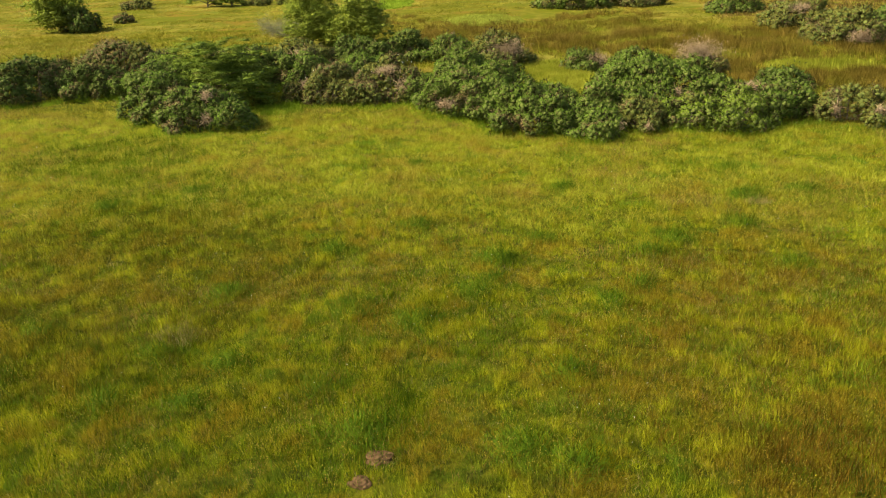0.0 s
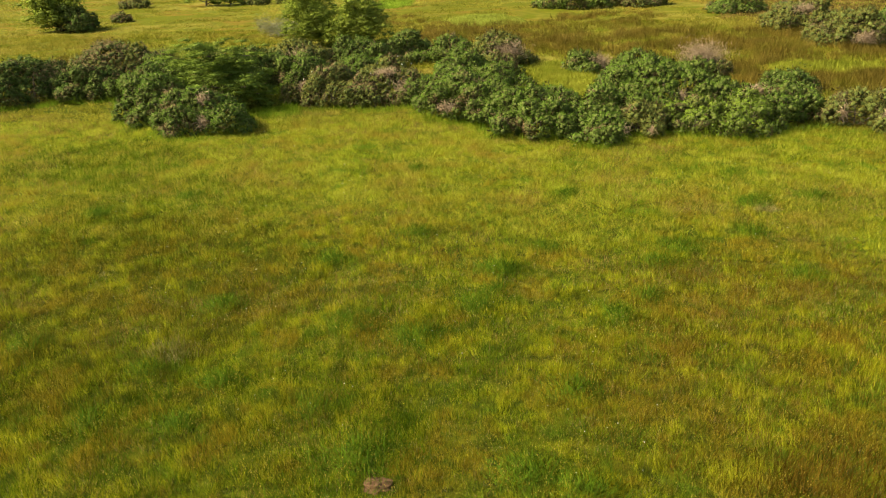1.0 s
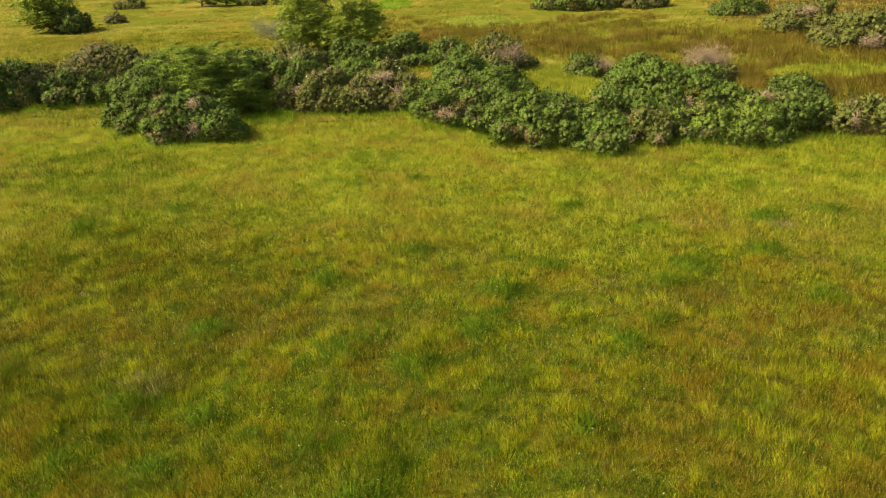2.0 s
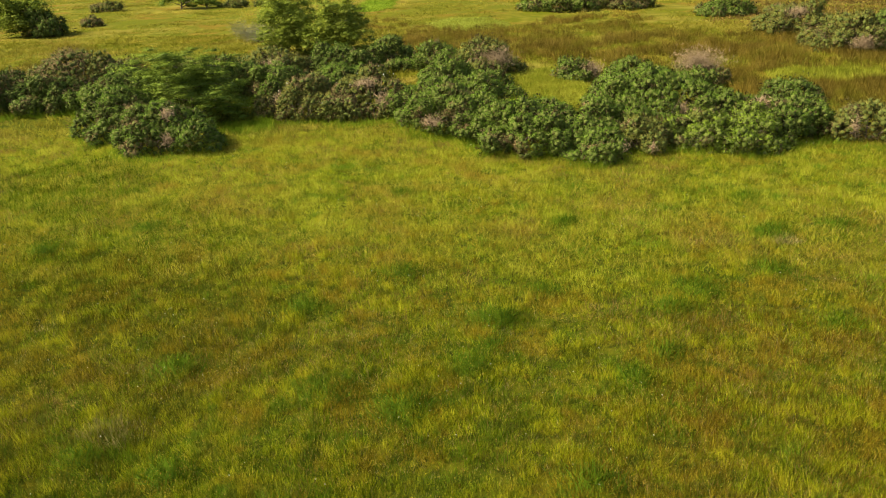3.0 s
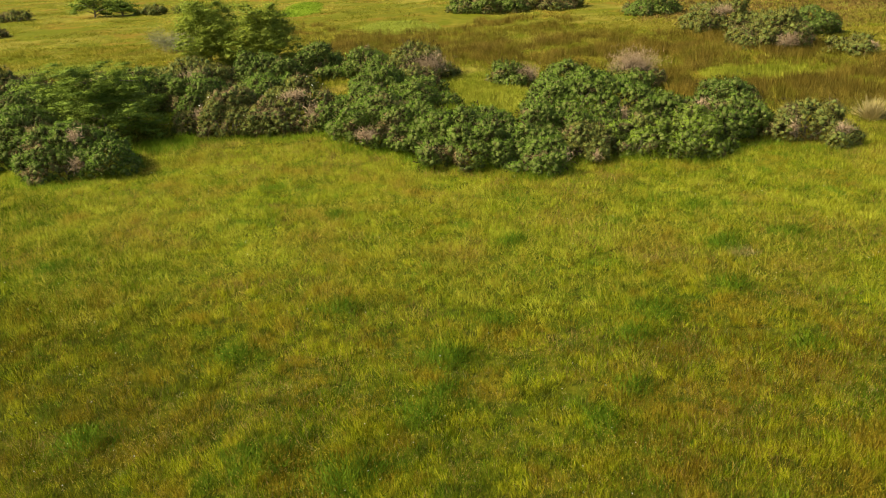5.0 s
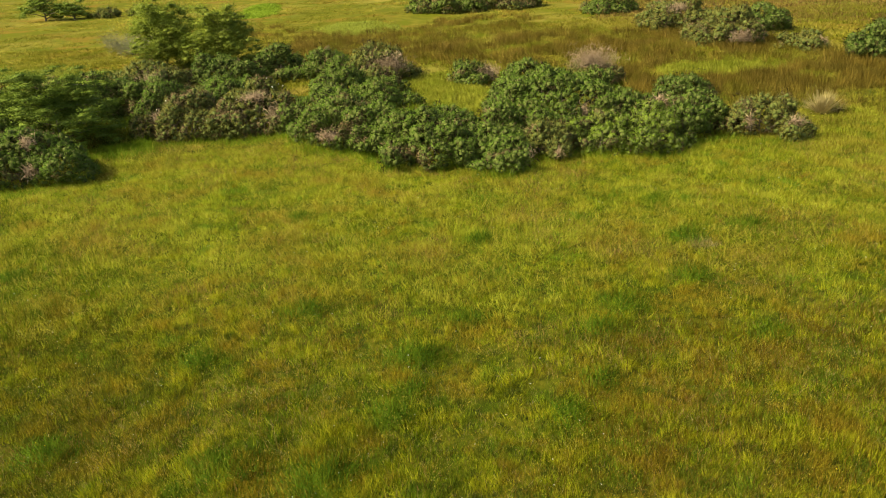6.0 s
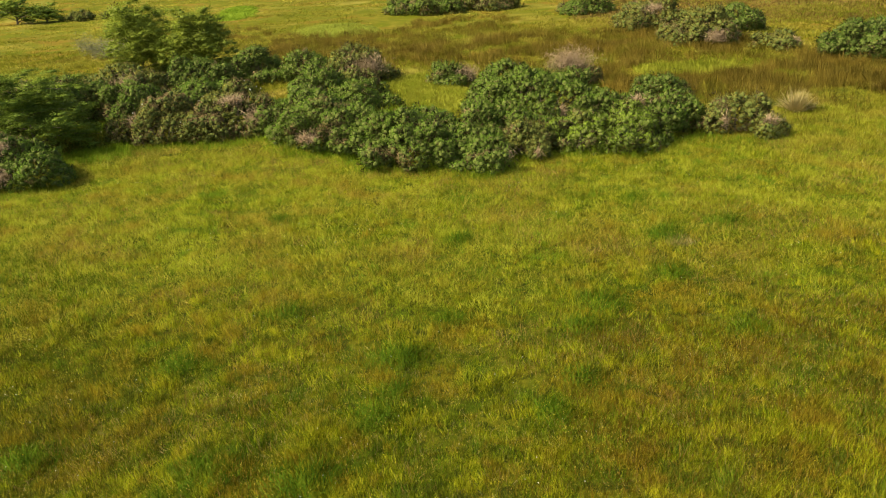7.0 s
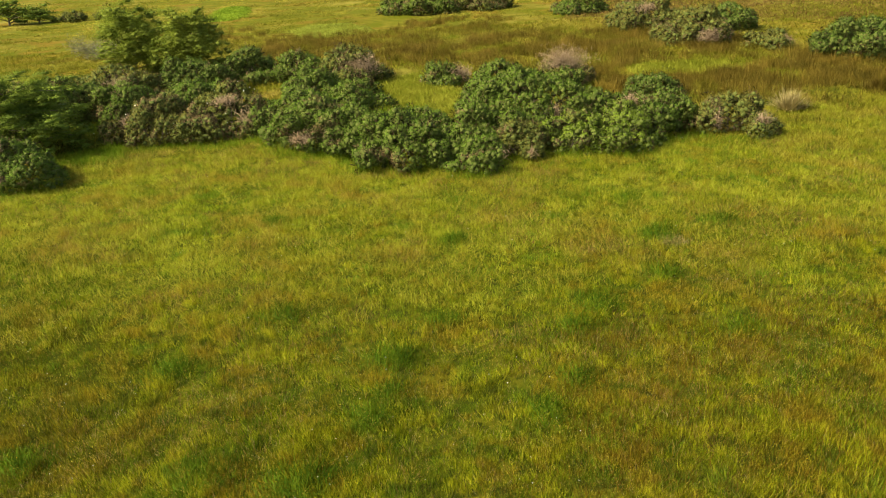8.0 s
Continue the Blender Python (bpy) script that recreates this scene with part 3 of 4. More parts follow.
# ---- bushes ----
def lobes_of(w, d, h, rng, extra):
    """Rounded heaps that make up a bush, large ones, a low skirt and small heads on them: centre and half-sizes."""
    out = [((0.0, 0.0, h * 0.36), (w * 0.30, d * 0.30, h * 0.52))]
    for k in range(extra):
        a = 2 * math.pi * (k + rng.uniform(-0.4, 0.4)) / extra
        r = rng.uniform(0.20, 0.36)
        s = rng.uniform(0.14, 0.22)
        hh = h * rng.uniform(0.5, 0.98) * (1.15 - r)
        out.append(((w * r * math.cos(a), d * r * math.sin(a), hh * 0.42),
                    (max(w * s, 0.35), max(d * s, 0.35), hh * 0.54)))
    for k in range(extra + 2):
        a = rng.uniform(0, 2 * math.pi)
        r = rng.uniform(0.38, 0.52)
        s = rng.uniform(0.09, 0.16)
        hh = h * rng.uniform(0.25, 0.55)
        out.append(((w * r * math.cos(a), d * r * math.sin(a), hh * 0.40),
                    (max(w * s, 0.30), max(d * s, 0.30), hh * 0.56)))
    out = [(np.array(c), np.array(r)) for c, r in out]
    for count, low, high, scale in ((int(5 + 1.3 * w * h), 0.40, 0.75, 0.06), (int(8 + 4.0 * w * h), 0.18, 0.36, 0.05)):
        big = list(out)
        for k in range(count):
            c, r = big[int(rng.integers(0, len(big)))]
            u = unit(rng.normal(size=3) + np.array([0, 0, 0.3]))
            p = c + u * r * rng.uniform(0.85, 1.10)
            s = rng.uniform(low, high) * (0.75 + scale * w)
            if p[2] > 0.2:
                out.append((p, np.array([s * rng.uniform(0.9, 1.35), s * rng.uniform(0.9, 1.35), s * rng.uniform(0.7, 1.0)])))
    return out


def skin(lobes, gap, rng, sunk=0.0):
    """Places spread over the outside of the heaps, with the outward direction."""
    pts, nrm = [], []
    for i, (c, r) in enumerate(lobes):
        area = 4 * math.pi * ((r[0] * r[1]) ** 1.6 / 3 + (r[0] * r[2]) ** 1.6 / 3 + (r[1] * r[2]) ** 1.6 / 3) ** (1 / 1.6)
        n = int(area / gap ** 2)
        k = np.arange(n) + 0.5
        z = 1 - 2 * k / n
        a = math.pi * (1 + 5 ** 0.5) * k + rng.uniform(0, 6)
        u = np.stack([np.sqrt(1 - z * z) * np.cos(a), np.sqrt(1 - z * z) * np.sin(a), z], 1) + rng.normal(size=(n, 3)) * 0.10
        u = unit(u)
        wide = np.ones((n, 3))
        low = u[:, 2] < 0
        wide[low, :2] = (0.94 / np.maximum(np.hypot(u[low, 0], u[low, 1]), 0.55))[:, None]      # foliage hangs down to the ground
        p = c + u * wide * r * (1 - sunk) * rng.uniform(0.88, 1.07, (n, 1))
        keep = p[:, 2] > 0.12
        for j, (c2, r2) in enumerate(lobes):
            if j != i:
                keep &= (((p - c2) / r2) ** 2).sum(1) > 0.86
        pts.append(p[keep])
        nrm.append(unit(u[keep] / r))
    return np.concatenate(pts), np.concatenate(nrm)


def mops(p, nrm, per, size, blade, width, rng, up=0.35, given=None):
    """Short spiny shoots standing out of each head. given: the heads' centres, sizes and tones."""
    if given:
        mid_, size, tone = given
    else:
        size = rng.uniform(0.7, 1.35, len(p)) * size
        mid_, tone = p + nrm * (size * rng.uniform(-1.0, 0.25, len(p)))[:, None], rng.random(len(p))
    rc, c, o = np.repeat(size, per)[:, None], np.repeat(mid_, per, 0), np.repeat(nrm, per, 0)
    n = len(c)
    u = unit(rng.normal(size=(n, 3)) * 0.75 + o * 0.65 + np.array([0, 0, 0.35 * up]))
    base = c + u * rc * rng.uniform(0.7, 1.05, (n, 1))
    base[:, 2] = np.maximum(base[:, 2], 0.03)
    way = unit(u * 0.9 + np.array([0, 0, 0.45 * up]) + rng.normal(size=(n, 3)) * 0.35)
    form = unit(u * 0.62 + o * 0.45 + np.array([0, 0, 0.1]))
    return (*spikes(base, way, blade * rng.uniform(0.6, 1.3, n), width * rng.uniform(0.7, 1.3, n), rng, form, 0.35), np.repeat(tone, per * 3))


def ball():
    """Corners and sides of a round ball of 20 triangles."""
    bm = bmesh.new()
    bmesh.ops.create_icosphere(bm, subdivisions=1, radius=1.0)
    v, f = np.array([q.co[:] for q in bm.verts]), np.array([[q.index for q in t.verts] for t in bm.faces])
    bm.free()
    return unit(v), f


BALL = ball()


def cores(c, nrm, size, rng, squash=(1, 1, 1)):
    """The dense twiggy cores of the shoot heads, lumpy and closed on their outer side."""
    bv, bf = BALL
    k, m = len(c), len(bv)
    v = c[:, None, :] + bv[None] * (1 + 0.2 * rng.normal(size=(k, m, 1)).clip(-1.5, 1.5)) * size[:, None, None] * np.array(squash)
    v[:, :, 2] = np.maximum(v[:, :, 2], 0.02)
    outer = (bv[bf].mean(1)[None] * nrm[:, None, :]).sum(2) > -0.3
    used, f = np.unique((bf[None] + (np.arange(k) * m)[:, None, None])[outer], return_inverse=True)
    nb = unit(bv[None] * 0.9 + 0.25 * nrm[:, None, :] + 0.3 * rng.normal(size=(k, m, 3)))
    return v.reshape(-1, 3)[used], f.reshape(-1, 3), nb.reshape(-1, 3)[used]


def stems(ob, lobes, n, rng, material=BARK, thick=0.05):
    """Crooked stems from the root out into the heaps, each with side twigs."""
    for k in range(n):
        c, r = lobes[k % len(lobes)]
        u = unit(rng.normal(size=3) + np.array([0, 0, 0.9]))
        end = c + u * r * 0.85
        end[2] = max(end[2], 0.3)
        root = np.array([c[0] * 0.35, c[1] * 0.35, 0.0]) + np.append(rng.normal(size=2) * 0.12, -0.06)
        m1 = root * 0.65 + end * 0.35 + rng.normal(size=3) * 0.10
        m2 = root * 0.3 + end * 0.7 + rng.normal(size=3) * 0.10
        m1[2], m2[2] = max(m1[2], 0.15), max(m2[2], 0.25)
        stem = part("stem", tube([root, m1, m2, end], (thick, thick * 0.75, thick * 0.5, thick * 0.15)), material, ob)
        for q in range(4):
            s = m1 * (1 - q / 4) + m2 * (q / 4)
            e = s + unit(rng.normal(size=3) + 0.6 * u) * r.mean() * 0.5
            e[2] = max(e[2], 0.15)
            part("twig", tube([s, (s + e) / 2 + rng.normal(size=3) * 0.04, e], (thick * 0.4, thick * 0.28, thick * 0.08), 4), material, stem)


def front_of(lobes, x, z):
    """How far forward the heaps reach at that place of their front."""
    reach = 0.0
    for c, r in lobes:
        k = 1 - ((x - c[0]) / r[0]) ** 2 - ((z - c[2]) / r[2]) ** 2
        if k > 0:
            reach = min(reach, c[1] - r[1] * math.sqrt(k))
    return reach


def dead_spray(ob, at, size, n, seed, name="dead_wood", material=DEAD, label="bare pinkish-grey dead twigs"):
    """A spray of bare twigs breaking through the foliage."""
    rng = np.random.default_rng(seed)
    p = np.array(at) + rng.normal(size=(n, 3)) * np.array(size) * 0.42
    p[:, 2] = np.maximum(p[:, 2], 0.08)
    way = unit(rng.normal(size=(n, 3)) * 0.9 + np.array([0, -0.35, 0.5]))
    part(name, spikes(p, way, rng.uniform(0.15, 0.42, n), rng.uniform(0.016, 0.032, n), rng,
                      unit(way * 0.5 + np.array([0, -0.5, 0.6]))), material, ob, label)


FEET = []      # where bushes meet the meadow


def gorse(x, y, w, h, material, label, seed, d=None, dead=(), brown=0.25, extra=5, fine=1.0, name="gorse_bush", group="gorse hedge", blossom=0):
    """A spiny bush of rounded heaps: stems, dead inside, green shoots. dead: places and sizes of bare sprays. fine: larger is coarser."""
    rng = np.random.default_rng(seed)
    w = w * 1.02
    d = d or w
    ob = new(name)
    ob.location = (x, y, float(ground_z(x, y)))
    heaps = lobes_of(w, d, h, rng, extra)
    stems(ob, heaps[:extra + 1], 6, rng)
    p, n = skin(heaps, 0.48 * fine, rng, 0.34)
    part("inner_growth", mops(p, n, 12, 0.36 * fine, 0.16 * fine, 0.06 * fine, rng, 0.1), INNER, ob, "dead brown inner spines, darkened as shade in the gaps")
    p, n = skin(heaps, 0.295 * fine, rng)
    sprays = []
    for (sx, _, sz), size in dead:
        at = np.array([sx, front_of(heaps, sx, sz) + 0.10, sz])
        sprays.append((at, size))
        keep = (((p - at) / (np.array([size[0], 0.7, size[2]]) * 0.75)) ** 2).sum(1) > 1
        p, n = p[keep], n[keep]
    size = rng.uniform(0.6, 1.2, len(p)) * 0.165 * fine
    mid_ = p + n * (size * rng.uniform(-0.9, 0.25, len(p)))[:, None]
    tone = rng.random(len(p))
    part("under_growth", cores(mid_, n, size * 0.70, rng), CORE, ob, "dense twiggy growth under the shoots, its green dulled as inner shade")
    bare = (lattice(p[:, 0] + seed * 3.1, p[:, 1] * 0.6 + p[:, 2] * 1.4, 0.75, 200 + seed) + 0.15 * (p[:, 2] < h * 0.35)) > 1 - brown * 0.8
    if bare.any():
        part("browned_foliage", mops(p[bare], n[bare], 34, 1.0, 0.12 * fine, 0.019 * fine, rng, 0.2, (mid_[bare], size[bare], tone[bare])), BROWN, ob, "browned dying shoots")
    green = ~bare
    p, n = p[green], n[green]
    part("foliage", mops(p, n, 40, 1.0, 0.115 * fine, 0.020 * fine, rng, 0.5, (mid_[green], size[green], tone[green])), material, ob)
    if y < 46 and x > -35:
        FEET.append((x, y, w))
    if blossom:
        pick = rng.integers(0, len(p), blossom)
        at = p[pick] + n[pick] * 0.28
        part("blossom", leaves(at, unit(rng.normal(size=(blossom, 3)) + np.array([0, 0, 0.3])), np.full(blossom, 0.065),
                               np.full(blossom, 0.06), rng, n[pick]), WHITE, ob, "white bramble flowers")
    for k, (at, size) in enumerate(sprays):
        dead_spray(ob, at, size, int(1900 * size[0] * size[2] / fine) + 60, seed * 10 + k)
    return tagged(ob, label, "bush", group)


def tree(x, y, w, h, material, label, seed, name="hawthorn_tree", low=0.25, leaf=0.11, clumps=120, per=90, trunk=0.09, lean=(0, 0), airy=0.30, flat=0.42, sprays=(), group="small trees", mass=None):
    """A small tree: trunk, limbs, and leafy sprays in layers along them."""
    rng = np.random.default_rng(seed)
    ob = new(name)
    ob.location = (x, y, float(ground_z(x, y)))
    top = np.array([lean[0], lean[1], h * 0.75])
    mid_ = top * 0.45 + np.append(rng.normal(size=2) * 0.12, 0)
    part("trunk", tube([(0, 0, -0.1), (0.03, 0.02, h * 0.12), mid_, top], (trunk, trunk * 0.85, trunk * 0.6, trunk * 0.2), 8), BARK, ob)
    nl = 15
    each = max(clumps // (nl + 1), 3)

    def spray(name, ends, parent):
        c = ends[rng.integers(0, len(ends), each)] + rng.normal(size=(each, 3)) * np.array([w * 0.075, w * 0.075, h * 0.09])
        c[:, 2] = np.where(c[:, 2] < 0.4, rng.uniform(0.3, 0.9, each), np.minimum(c[:, 2], h))
        out = unit(c - np.array([0, 0, h * 0.4]))
        cc, oo = np.repeat(c, per, 0), np.repeat(out, per, 0)
        n = len(cc)
        at = cc + rng.normal(size=(n, 3)) * np.array([airy, airy, airy * flat])
        at[:, 2] = np.maximum(at[:, 2], 0.06)
        way = unit(rng.normal(size=(n, 3)) * np.array([1, 1, 0.5]) + oo * 0.6)
        got = leaves(at, way, leaf * rng.uniform(0.6, 1.3, n), leaf * 0.55 * rng.uniform(0.7, 1.2, n), rng,
                     unit(oo * 0.3 + unit((at - cc) * np.array([1, 1, 2.2])) * 0.8 + np.array([0, 0, 0.25])))
        part(name, (*got, np.repeat(rng.random(each), per * 4)), material, parent)
        # solid cores added to fill the spray, coloured darker as its shaded inside
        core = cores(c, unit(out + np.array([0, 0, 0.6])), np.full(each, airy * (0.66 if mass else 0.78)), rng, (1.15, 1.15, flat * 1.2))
        part("leaf_mass", core, mass or SHADED_MASS, parent)

    for k in range(nl):
        s = low + (0.92 - low) * (k + rng.uniform(0.1, 0.9)) / nl
        st = mid_ * (s / 0.45) if s < 0.45 else mid_ + (top - mid_) * (s - 0.45) / 0.55
        st[2] = max(st[2], 0.1)
        a = 2 * math.pi * (k * 0.618) + rng.uniform(-0.4, 0.4)
        reach = w * 0.5 * rng.uniform(0.65, 1.1) * (1.15 - 0.75 * s)
        e = st + np.array([math.cos(a) * reach, math.sin(a) * reach, h * rng.uniform(0.03, 0.24)])
        m = (st + e) / 2 + np.array([0, 0, h * 0.04]) + rng.normal(size=3) * 0.08
        limb = part("limb", tube([st, m, e], (trunk * 0.5, trunk * 0.32, trunk * 0.08), 5), BARK, ob)
        spray("leaf_spray", np.array([st + (e - st) * q + np.array([0, 0, h * 0.02]) for q in (0.45, 0.65, 0.85, 1.0)]), limb)
    spray("crown", np.array([top, top * 0.85]), ob)
    for k, (sat, size) in enumerate(sprays):
        dead_spray(ob, sat, size, 160, seed * 10 + k)
    return tagged(ob, label, "tree", group)


# big gorse by the field's edge and the bushes behind it
gorse(-14.8, 31.5, 4.1, 2.7, GREEN, "large dark green gorse bush with a dead grey patch", 101,
      dead=(((0.5, -1.5, 1.9), (0.34, 0.3, 0.28)), ((0.6, -1.9, 0.8), (0.36, 0.3, 0.3))), brown=0.24, extra=7)
gorse(-18.4, 34.6, 4.0, 3.0, GREEN, "rounded green gorse bush at the meadow's edge", 102, brown=0.16, extra=6)
gorse(-25.7, 44.5, 7.4, 3.6, OLIVE, "tall brownish gorse bush going bare below", 103, brown=0.75, extra=7, fine=1.15)
gorse(-30.6, 41.3, 6.2, 3.1, DARK, "dark green gorse bush with brown lower shoots", 104, brown=0.28, extra=6, fine=1.15)
tree(-15.8, 37.8, 7.6, 4.2, HAW, "spreading low hawthorn with leafy drooping branches", 105, low=0.10, clumps=330, per=150, leaf=0.10, airy=0.28, flat=0.20)
gorse(-9.3, 38.4, 4.2, 2.5, OLIVE, "olive-brown gorse and bramble thicket by the meadow", 106, brown=0.48, extra=6, blossom=14,
      dead=(((-1.3, -1.2, 1.0), (0.4, 0.4, 0.5)),))
gorse(-5.6, 37.9, 4.8, 2.5, OLIVE, "browned gorse thicket threaded with white-flowering bramble", 107, brown=0.50, extra=7, blossom=60,
      dead=(((1.5, -1.3, 1.0), (0.7, 0.4, 0.6)), ((0.2, -1.0, 2.0), (0.8, 0.4, 0.25))))
tree(-15.6, 61.5, 6.6, 6.0, WILLOW, "light green sallow tree behind the gorse", 108, name="sallow_tree", low=0.08, leaf=0.12, clumps=380, per=110, airy=0.36, flat=0.45, mass=PALE_MASS)
tree(-10.8, 60.0, 5.8, 4.9, WILLOW, "yellow-green sallow tree behind the gorse", 109, name="sallow_tree", low=0.08, leaf=0.12, clumps=330, per=110, airy=0.36, flat=0.45, mass=PALE_MASS)
gorse(-14.0, 49.0, 6.0, 2.9, OLIVE, "tall gorse bush with bare brown stems", 110, brown=0.36, extra=6, fine=1.2,
      dead=(((1.0, -2.0, 1.6), (0.9, 0.4, 0.6)),))
gorse(-9.0, 50.0, 5.0, 2.7, DARK, "dark green gorse bush under the sallows", 111, brown=0.12, extra=5, fine=1.2)
gorse(-6.0, 56.0, 3.6, 2.5, DARK, "dark blue-green gorse bush in a gap", 112, brown=0.06, extra=5, fine=1.2)
gorse(-2.0, 53.0, 4.6, 2.4, GREEN, "green gorse bush behind the hedge", 113, brown=0.15, extra=5, fine=1.2)
gorse(1.5, 51.0, 4.8, 2.5, OLIVE, "gorse bush with a wide dead pinkish front", 114, brown=0.25, extra=6, fine=1.2,
      dead=(((0.9, -1.9, 1.2), (1.5, 0.6, 0.8)),))

# the long hedge
gorse(-0.6, 34.3, 4.2, 2.8, GREEN, "green gorse bush with brown stems showing in front", 121, brown=0.42, extra=6,
      dead=(((-0.8, -1.7, 0.8), (0.6, 0.3, 0.3)), ((0.6, -1.8, 1.0), (0.3, 0.3, 0.3))))
gorse(3.1, 30.8, 4.3, 2.4, GREEN, "rounded green gorse bush in the hedge", 122, brown=0.12, extra=7)
gorse(6.0, 27.9, 2.2, 1.1, GREEN, "low green gorse bush at the hedge's foot", 123, brown=0.16, extra=4)
gorse(6.0, 29.6, 3.4, 1.7, GREEN, "green gorse bush in the hedge", 124, brown=0.2, extra=5,
      dead=(((1.2, -1.2, 0.5), (0.4, 0.3, 0.3)),))
gorse(10.0, 34.2, 6.6, 3.4, GREEN, "tallest domed green gorse bush of the hedge", 125, brown=0.12, extra=8,
      dead=(((-1.0, -2.9, 0.9), (0.3, 0.3, 0.4)), ((1.0, -3.0, 1.2), (0.3, 0.3, 0.5))))
gorse(11.1, 29.9, 2.8, 1.8, LIME, "lime-green gorse bush with browned shoots", 126, brown=0.3, extra=5)
gorse(13.4, 29.3, 3.0, 2.0, LIME, "lime-green rounded gorse bush in the hedge", 127, brown=0.12, extra=5)
gorse(15.9, 31.0, 3.1, 2.2, GREEN, "green gorse bush at the hedge's end", 128, brown=0.18, extra=5,
      dead=(((-1.3, -0.4, 1.6), (0.5, 0.4, 0.35)),))
gorse(19.2, 30.2, 3.3, 2.0, OLIVE, "olive gorse bush with bare grey branches, apart", 129, brown=0.2, extra=5,
      dead=(((0.8, -1.2, 0.8), (0.5, 0.3, 0.25)), ((-1.0, -1.0, 0.8), (0.2, 0.3, 0.45))))
gorse(19.3, 38.6, 3.2, 1.5, DARK, "dark green gorse bush beside the rushes", 130, brown=0.08, extra=4)
gorse(15.4, 44.5, 3.4, 1.8, OLIVE, "half-dead gorse bush bleached pinkish grey", 131, brown=0.5, extra=4,
      dead=(((0.0, -0.6, 1.5), (1.7, 0.8, 0.9)),))
gorse(8.0, 47.8, 3.0, 1.3, GREEN, "small gorse bush, one half dead and bleached", 132, brown=0.15, extra=4,
      dead=(((0.9, -0.5, 0.8), (1.0, 0.6, 0.6)),))
gorse(10.4, 41.5, 3.4, 2.6, GREEN, "green gorse bush behind the tall dome", 133, brown=0.1, extra=5)

gorse(1.3, 33.2, 3.4, 2.3, GREEN, "green gorse bush filling the hedge", 161, brown=0.12)
gorse(4.6, 33.4, 3.0, 1.9, GREEN, "low green gorse bush filling the hedge", 162, brown=0.14)
gorse(7.6, 32.2, 2.8, 2.0, GREEN, "green gorse bush filling the hedge", 163, brown=0.2)
gorse(13.2, 32.4, 3.4, 2.4, GREEN, "green gorse bush filling the hedge", 164, brown=0.12)
gorse(8.6, 29.6, 2.2, 1.5, OLIVE, "browned gorse bush at the hedge's foot", 165, brown=0.25,
      dead=(((0.1, -0.9, 0.5), (0.14, 0.3, 0.2)),))
gorse(17.4, 32.8, 2.2, 1.7, GREEN, "green gorse bush filling the hedge", 166, brown=0.15)
gorse(-2.6, 36.0, 2.4, 1.7, GREEN, "fresh green gorse bush beside the thicket", 167, brown=0.06)
gorse(-20.6, 40.2, 4.6, 2.9, GREEN, "green gorse bush behind the hawthorn", 168, brown=0.2)
gorse(-19.0, 46.0, 4.2, 2.6, BROWN, "rust-brown dead gorse bush", 169, brown=0.3)
gorse(-15.5, 43.5, 4.2, 3.3, DARK, "dark green gorse bush behind the hawthorn", 170, brown=0.2)
gorse(-11.6, 42.6, 3.4, 2.7, GREEN, "green gorse bush behind the thicket", 174, brown=0.2)
gorse(-8.0, 43.5, 4.0, 2.4, GREEN, "green gorse bush behind the thicket", 175, brown=0.15)
gorse(-25.6, 41.4, 3.4, 2.3, DARK, "dark green gorse bush in deep shade", 176, brown=0.2)

gorse(-1.8, 40.6, 3.2, 1.7, GREEN, "green gorse bush behind the hedge", 178, brown=0.1)
gorse(1.4, 41.0, 3.4, 1.5, GREEN, "low green gorse bush behind the hedge", 179, brown=0.15)
gorse(2.0, 45.2, 2.6, 1.4, GREEN, "low green gorse bush by the clearing", 180, brown=0.2)
gorse(-0.6, 46.6, 3.4, 1.8, GREEN, "green gorse bush behind the hedge", 181, brown=0.12)


def foot_grass():
    """Taller, lusher grass at the feet of the bushes."""
    rng = np.random.default_rng(300)
    spots = []
    for x, y, w in FEET:
        k = int(30 * w)
        a = rng.uniform(math.pi, 2 * math.pi, k)
        r = w * rng.uniform(0.50, 0.68, k)
        spots.append(np.stack([x + r * np.cos(a), y + r * np.sin(a)], 1))
    c = np.concatenate(spots)
    tufts("foot_grass", c, 14, 0.16, tall(c, 0.3, 0.62, 1.5, 301), 0.018, 0.6, LUSH, 302,
          "taller fresh green grass along the foot of the bushes")


foot_grass()

# bushes out in the wet pasture
FAR = "scattered gorse bushes"
gorse(12.5, 99, 9.0, 3.2, GREEN, "distant green gorse bush in the pasture", 141, brown=0.3, fine=2.0, group=FAR)
gorse(20.5, 101, 9.0, 3.2, OLIVE, "distant browned gorse bush in the pasture", 142, brown=0.4, fine=2.0, group=FAR)
gorse(31.4, 87, 5.6, 2.0, GREEN, "distant green gorse bush in the pasture", 143, brown=0.15, fine=1.8, group=FAR)
gorse(31.9, 70, 7.4, 2.7, OLIVE, "distant pale olive gorse bush with dead twigs", 144, brown=0.3, fine=1.6, group=FAR,
      dead=(((0, -2.0, 2.0), (1.6, 0.6, 0.5)),))
gorse(31.2, 57.6, 5.2, 3.1, OLIVE, "brown-stemmed gorse bush in the wet pasture", 145, brown=0.35, fine=1.4, group=FAR,
      dead=(((0.3, -1.8, 0.9), (1.4, 0.5, 0.6)),))
gorse(38.0, 64, 4.4, 2.7, DARK, "dark green gorse bush in the wet pasture", 146, brown=0.15, fine=1.4, group=FAR)
gorse(35.7, 53, 4.0, 1.2, OLIVE, "low gorse bush beside the rushes", 147, brown=0.25, fine=1.3, group=FAR,
      dead=(((0.6, -1.2, 0.6), (0.8, 0.4, 0.4)),))
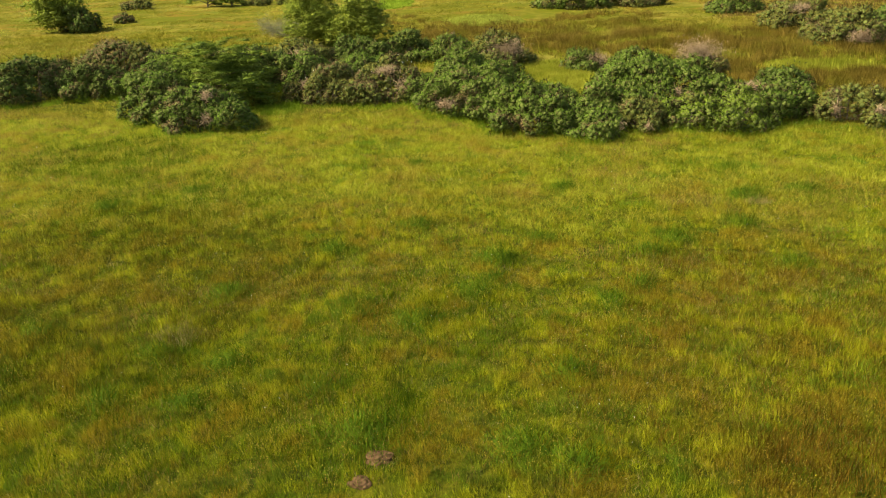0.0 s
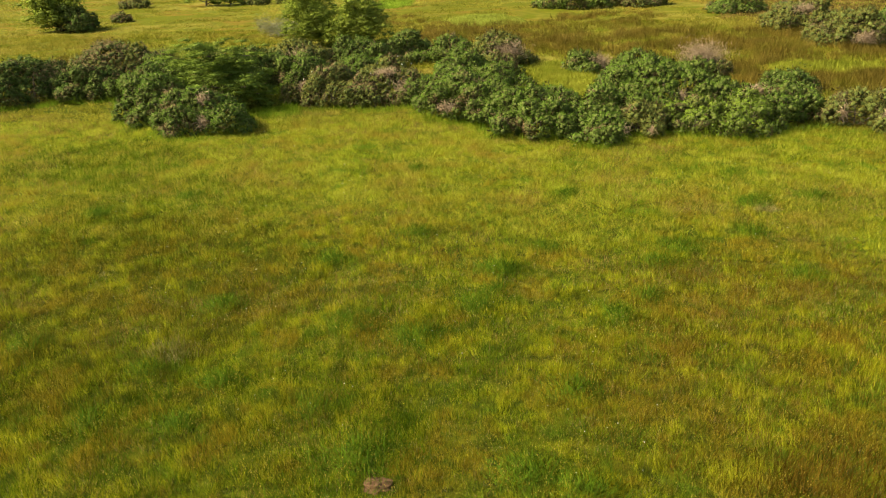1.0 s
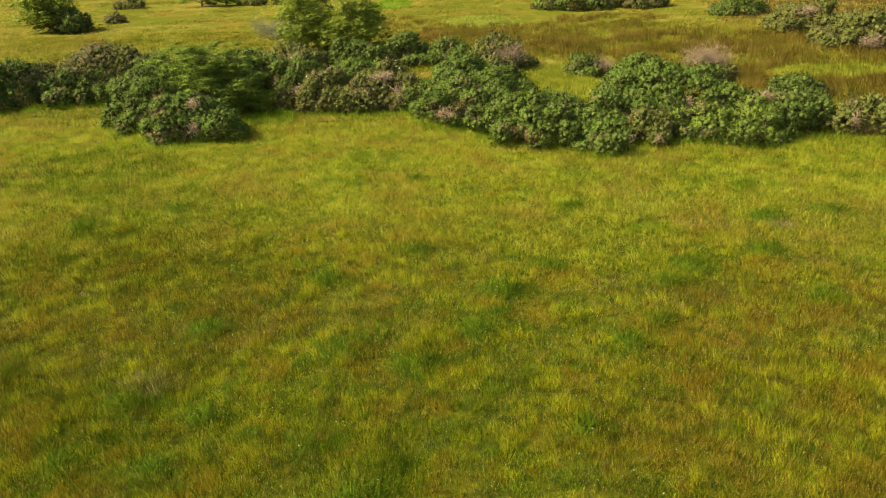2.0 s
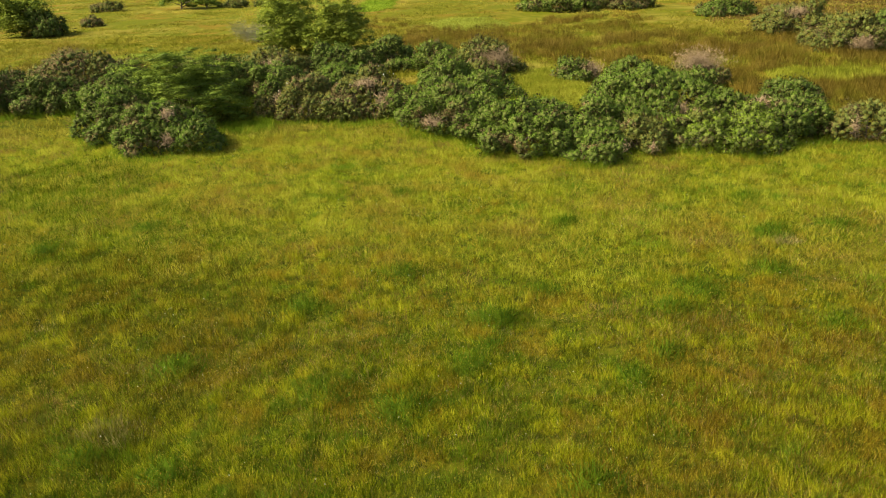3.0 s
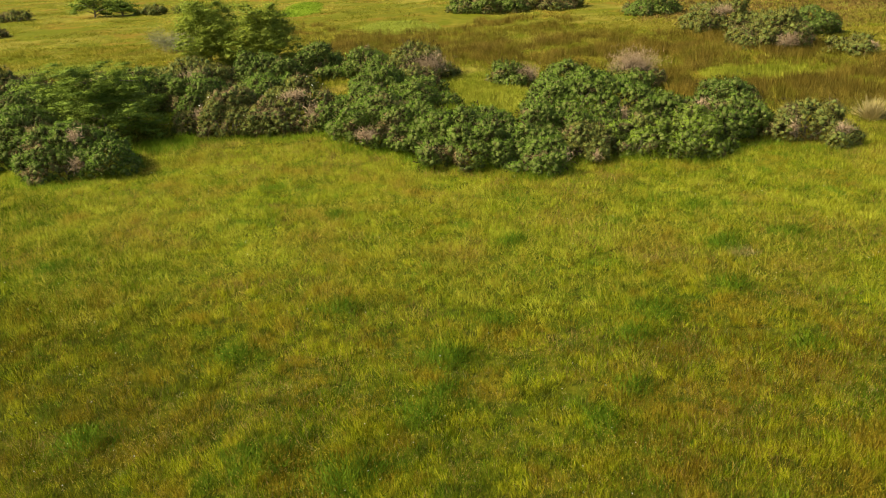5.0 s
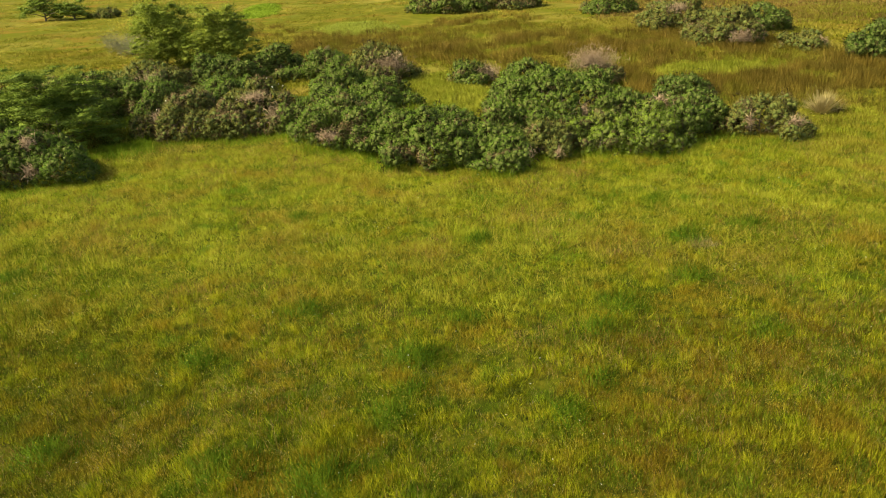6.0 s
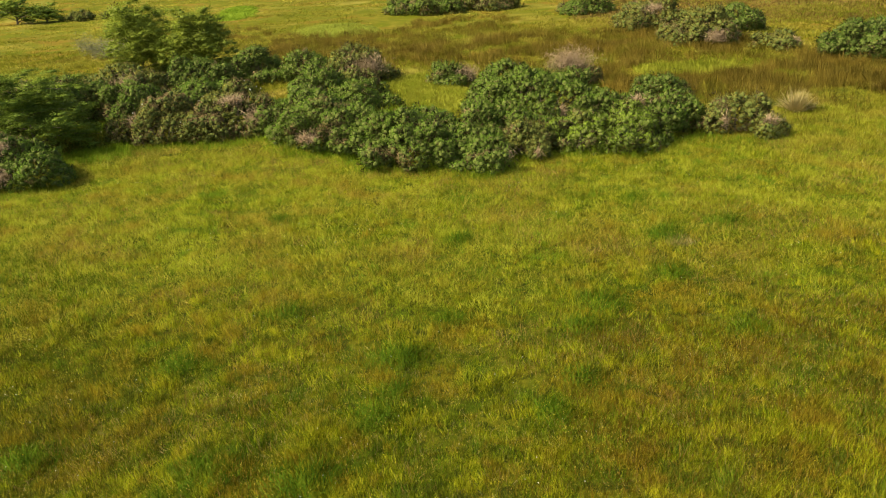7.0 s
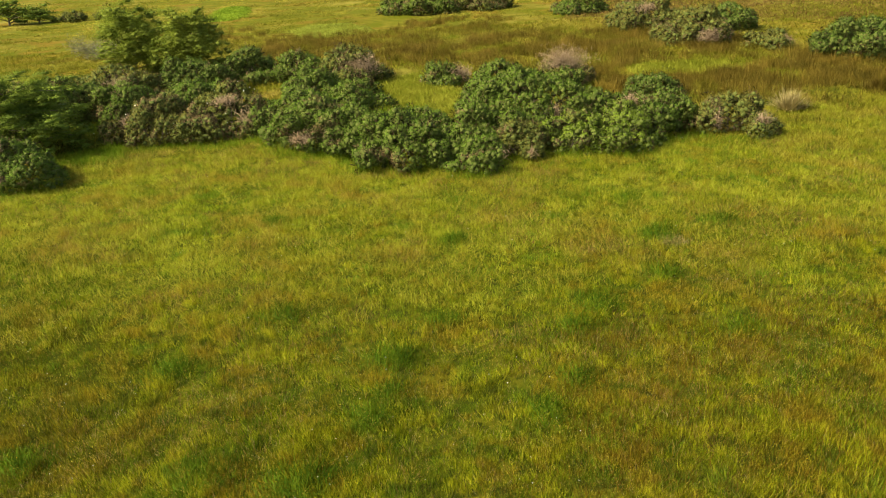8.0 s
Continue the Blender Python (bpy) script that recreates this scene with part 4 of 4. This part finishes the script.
gorse(38.8, 46.0, 6.0, 3.0, DARK, "broad rounded green gorse bush beside the rushes", 148, brown=0.06, fine=1.3, extra=7, group=FAR)
tree(-53, 84.5, 8.0, 5.0, WILLOW, "pale green sallow tree in open pasture", 151, name="sallow_tree", low=0.12, leaf=0.28, clumps=160, per=60, airy=0.55, mass=PALE_MASS)
gorse(-49.5, 94, 2.4, 1.4, BROWN, "small bare gorse bush in open pasture", 152, brown=0.3, fine=1.9, group=FAR)
gorse(-50.3, 83.6, 4.2, 3.3, DARK, "dark green gorse bush beside a sallow", 159, brown=0.1, fine=1.8, group=FAR)
tree(-46.5, 118, 6.5, 3.6, HAW, "small wind-bent hawthorn in open pasture", 153, low=0.1, leaf=0.26, clumps=70, per=45, airy=0.5, trunk=0.16)
tree(-43.0, 120, 4.6, 2.6, HAW, "low hawthorn in open pasture", 154, low=0.1, leaf=0.26, clumps=50, per=45, airy=0.45, trunk=0.14)
gorse(-38.5, 120, 4.0, 1.3, OLIVE, "low distant gorse bush in open pasture", 155, brown=0.3, fine=2.2, group=FAR)
gorse(-58.9, 118, 4.5, 1.5, OLIVE, "low distant gorse bush in open pasture", 157, brown=0.3, fine=2.2, group=FAR)
gorse(-33.0, 121, 4.0, 1.5, OLIVE, "low distant gorse bush in open pasture", 158, brown=0.3, fine=2.2, group=FAR)


def bare_shrub(x, y, w, h, seed):
    """A leafless pale shrub: stems fanning from the root, each with a haze of fine twigs."""
    rng = np.random.default_rng(seed)
    ob = new("bare_shrub")
    ob.location = (x, y, float(ground_z(x, y)))
    for k in range(12):
        a = 2 * math.pi * k / 12 + rng.uniform(-0.2, 0.2)
        e = np.array([math.cos(a) * w * 0.45, math.sin(a) * w * 0.45, h * rng.uniform(0.6, 1.0)])
        m = e * 0.5 + np.array([0, 0, h * 0.12])
        stem = part("stem", tube([(0, 0, -0.05), m, e], (0.035, 0.022, 0.006), 5), BARE, ob)
        n = 260
        t = rng.uniform(0.25, 1.0, n)[:, None]
        base = e * t + rng.normal(size=(n, 3)) * 0.26
        base[:, 2] = np.maximum(base[:, 2], 0.05)
        part("dead_wood", spikes(base, unit(rng.normal(size=(n, 3)) + unit(e) * 0.9), rng.uniform(0.3, 0.8, n), rng.uniform(0.014, 0.026, n), rng), BARE, stem)
    return tagged(ob, "leafless pale grey shrub among the gorse", "shrub")


bare_shrub(-21.6, 73.0, 5.4, 2.0, 181)


def tussock(x, y, r, h, material, label, seed, category="tussock"):
    """Long arching blades from one root."""
    rng = np.random.default_rng(seed)
    ob = new("grass_tussock")
    ob.location = (x, y, float(ground_z(x, y)))
    n = 420
    a = rng.uniform(0, 2 * math.pi, n)
    lean = np.radians(rng.uniform(8, 72, n))
    long_ = h * rng.uniform(0.8, 1.3, n)
    root = np.stack([np.cos(a) * r * 0.16, np.sin(a) * r * 0.16, np.full(n, -0.03)], 1) * rng.uniform(0.2, 1.2, (n, 1))
    ray = np.stack([np.cos(a) * np.sin(lean), np.sin(a) * np.sin(lean), np.cos(lean)], 1)
    bend = root + ray * (long_ * 0.62)[:, None]
    tip = root + ray * long_[:, None] + np.array([0, 0, -0.10]) * np.sin(lean)[:, None] + rng.normal(size=(n, 3)) * 0.04
    side = np.stack([-np.sin(a), np.cos(a), np.zeros(n)], 1) * 0.015
    v = np.stack([root - side, root + side, bend + side, tip, bend - side], 1).reshape(-1, 3)
    k = 5 * np.arange(n)[:, None]
    f = np.concatenate([k + np.array([[0, 1, 2]]), k + np.array([[0, 2, 4]]), k + np.array([[4, 2, 3]])])
    part("blade_spray", (v, f, None, np.repeat(rng.uniform(0.45, 1.0, n), 5)), material, ob)
    return tagged(ob, label, category, "tussocks")


tussock(24.4, 33.2, 1.3, 1.1, STRAW, "bleached straw-coloured grass tussock beside the rushes", 171)
tussock(31.8, 35.6, 1.2, 1.1, RUSH, "dark brown rush tussock in the wet pasture", 172)
tussock(33.3, 35.9, 1.1, 1.0, RUSH, "dark brown rush tussock in the wet pasture", 173)
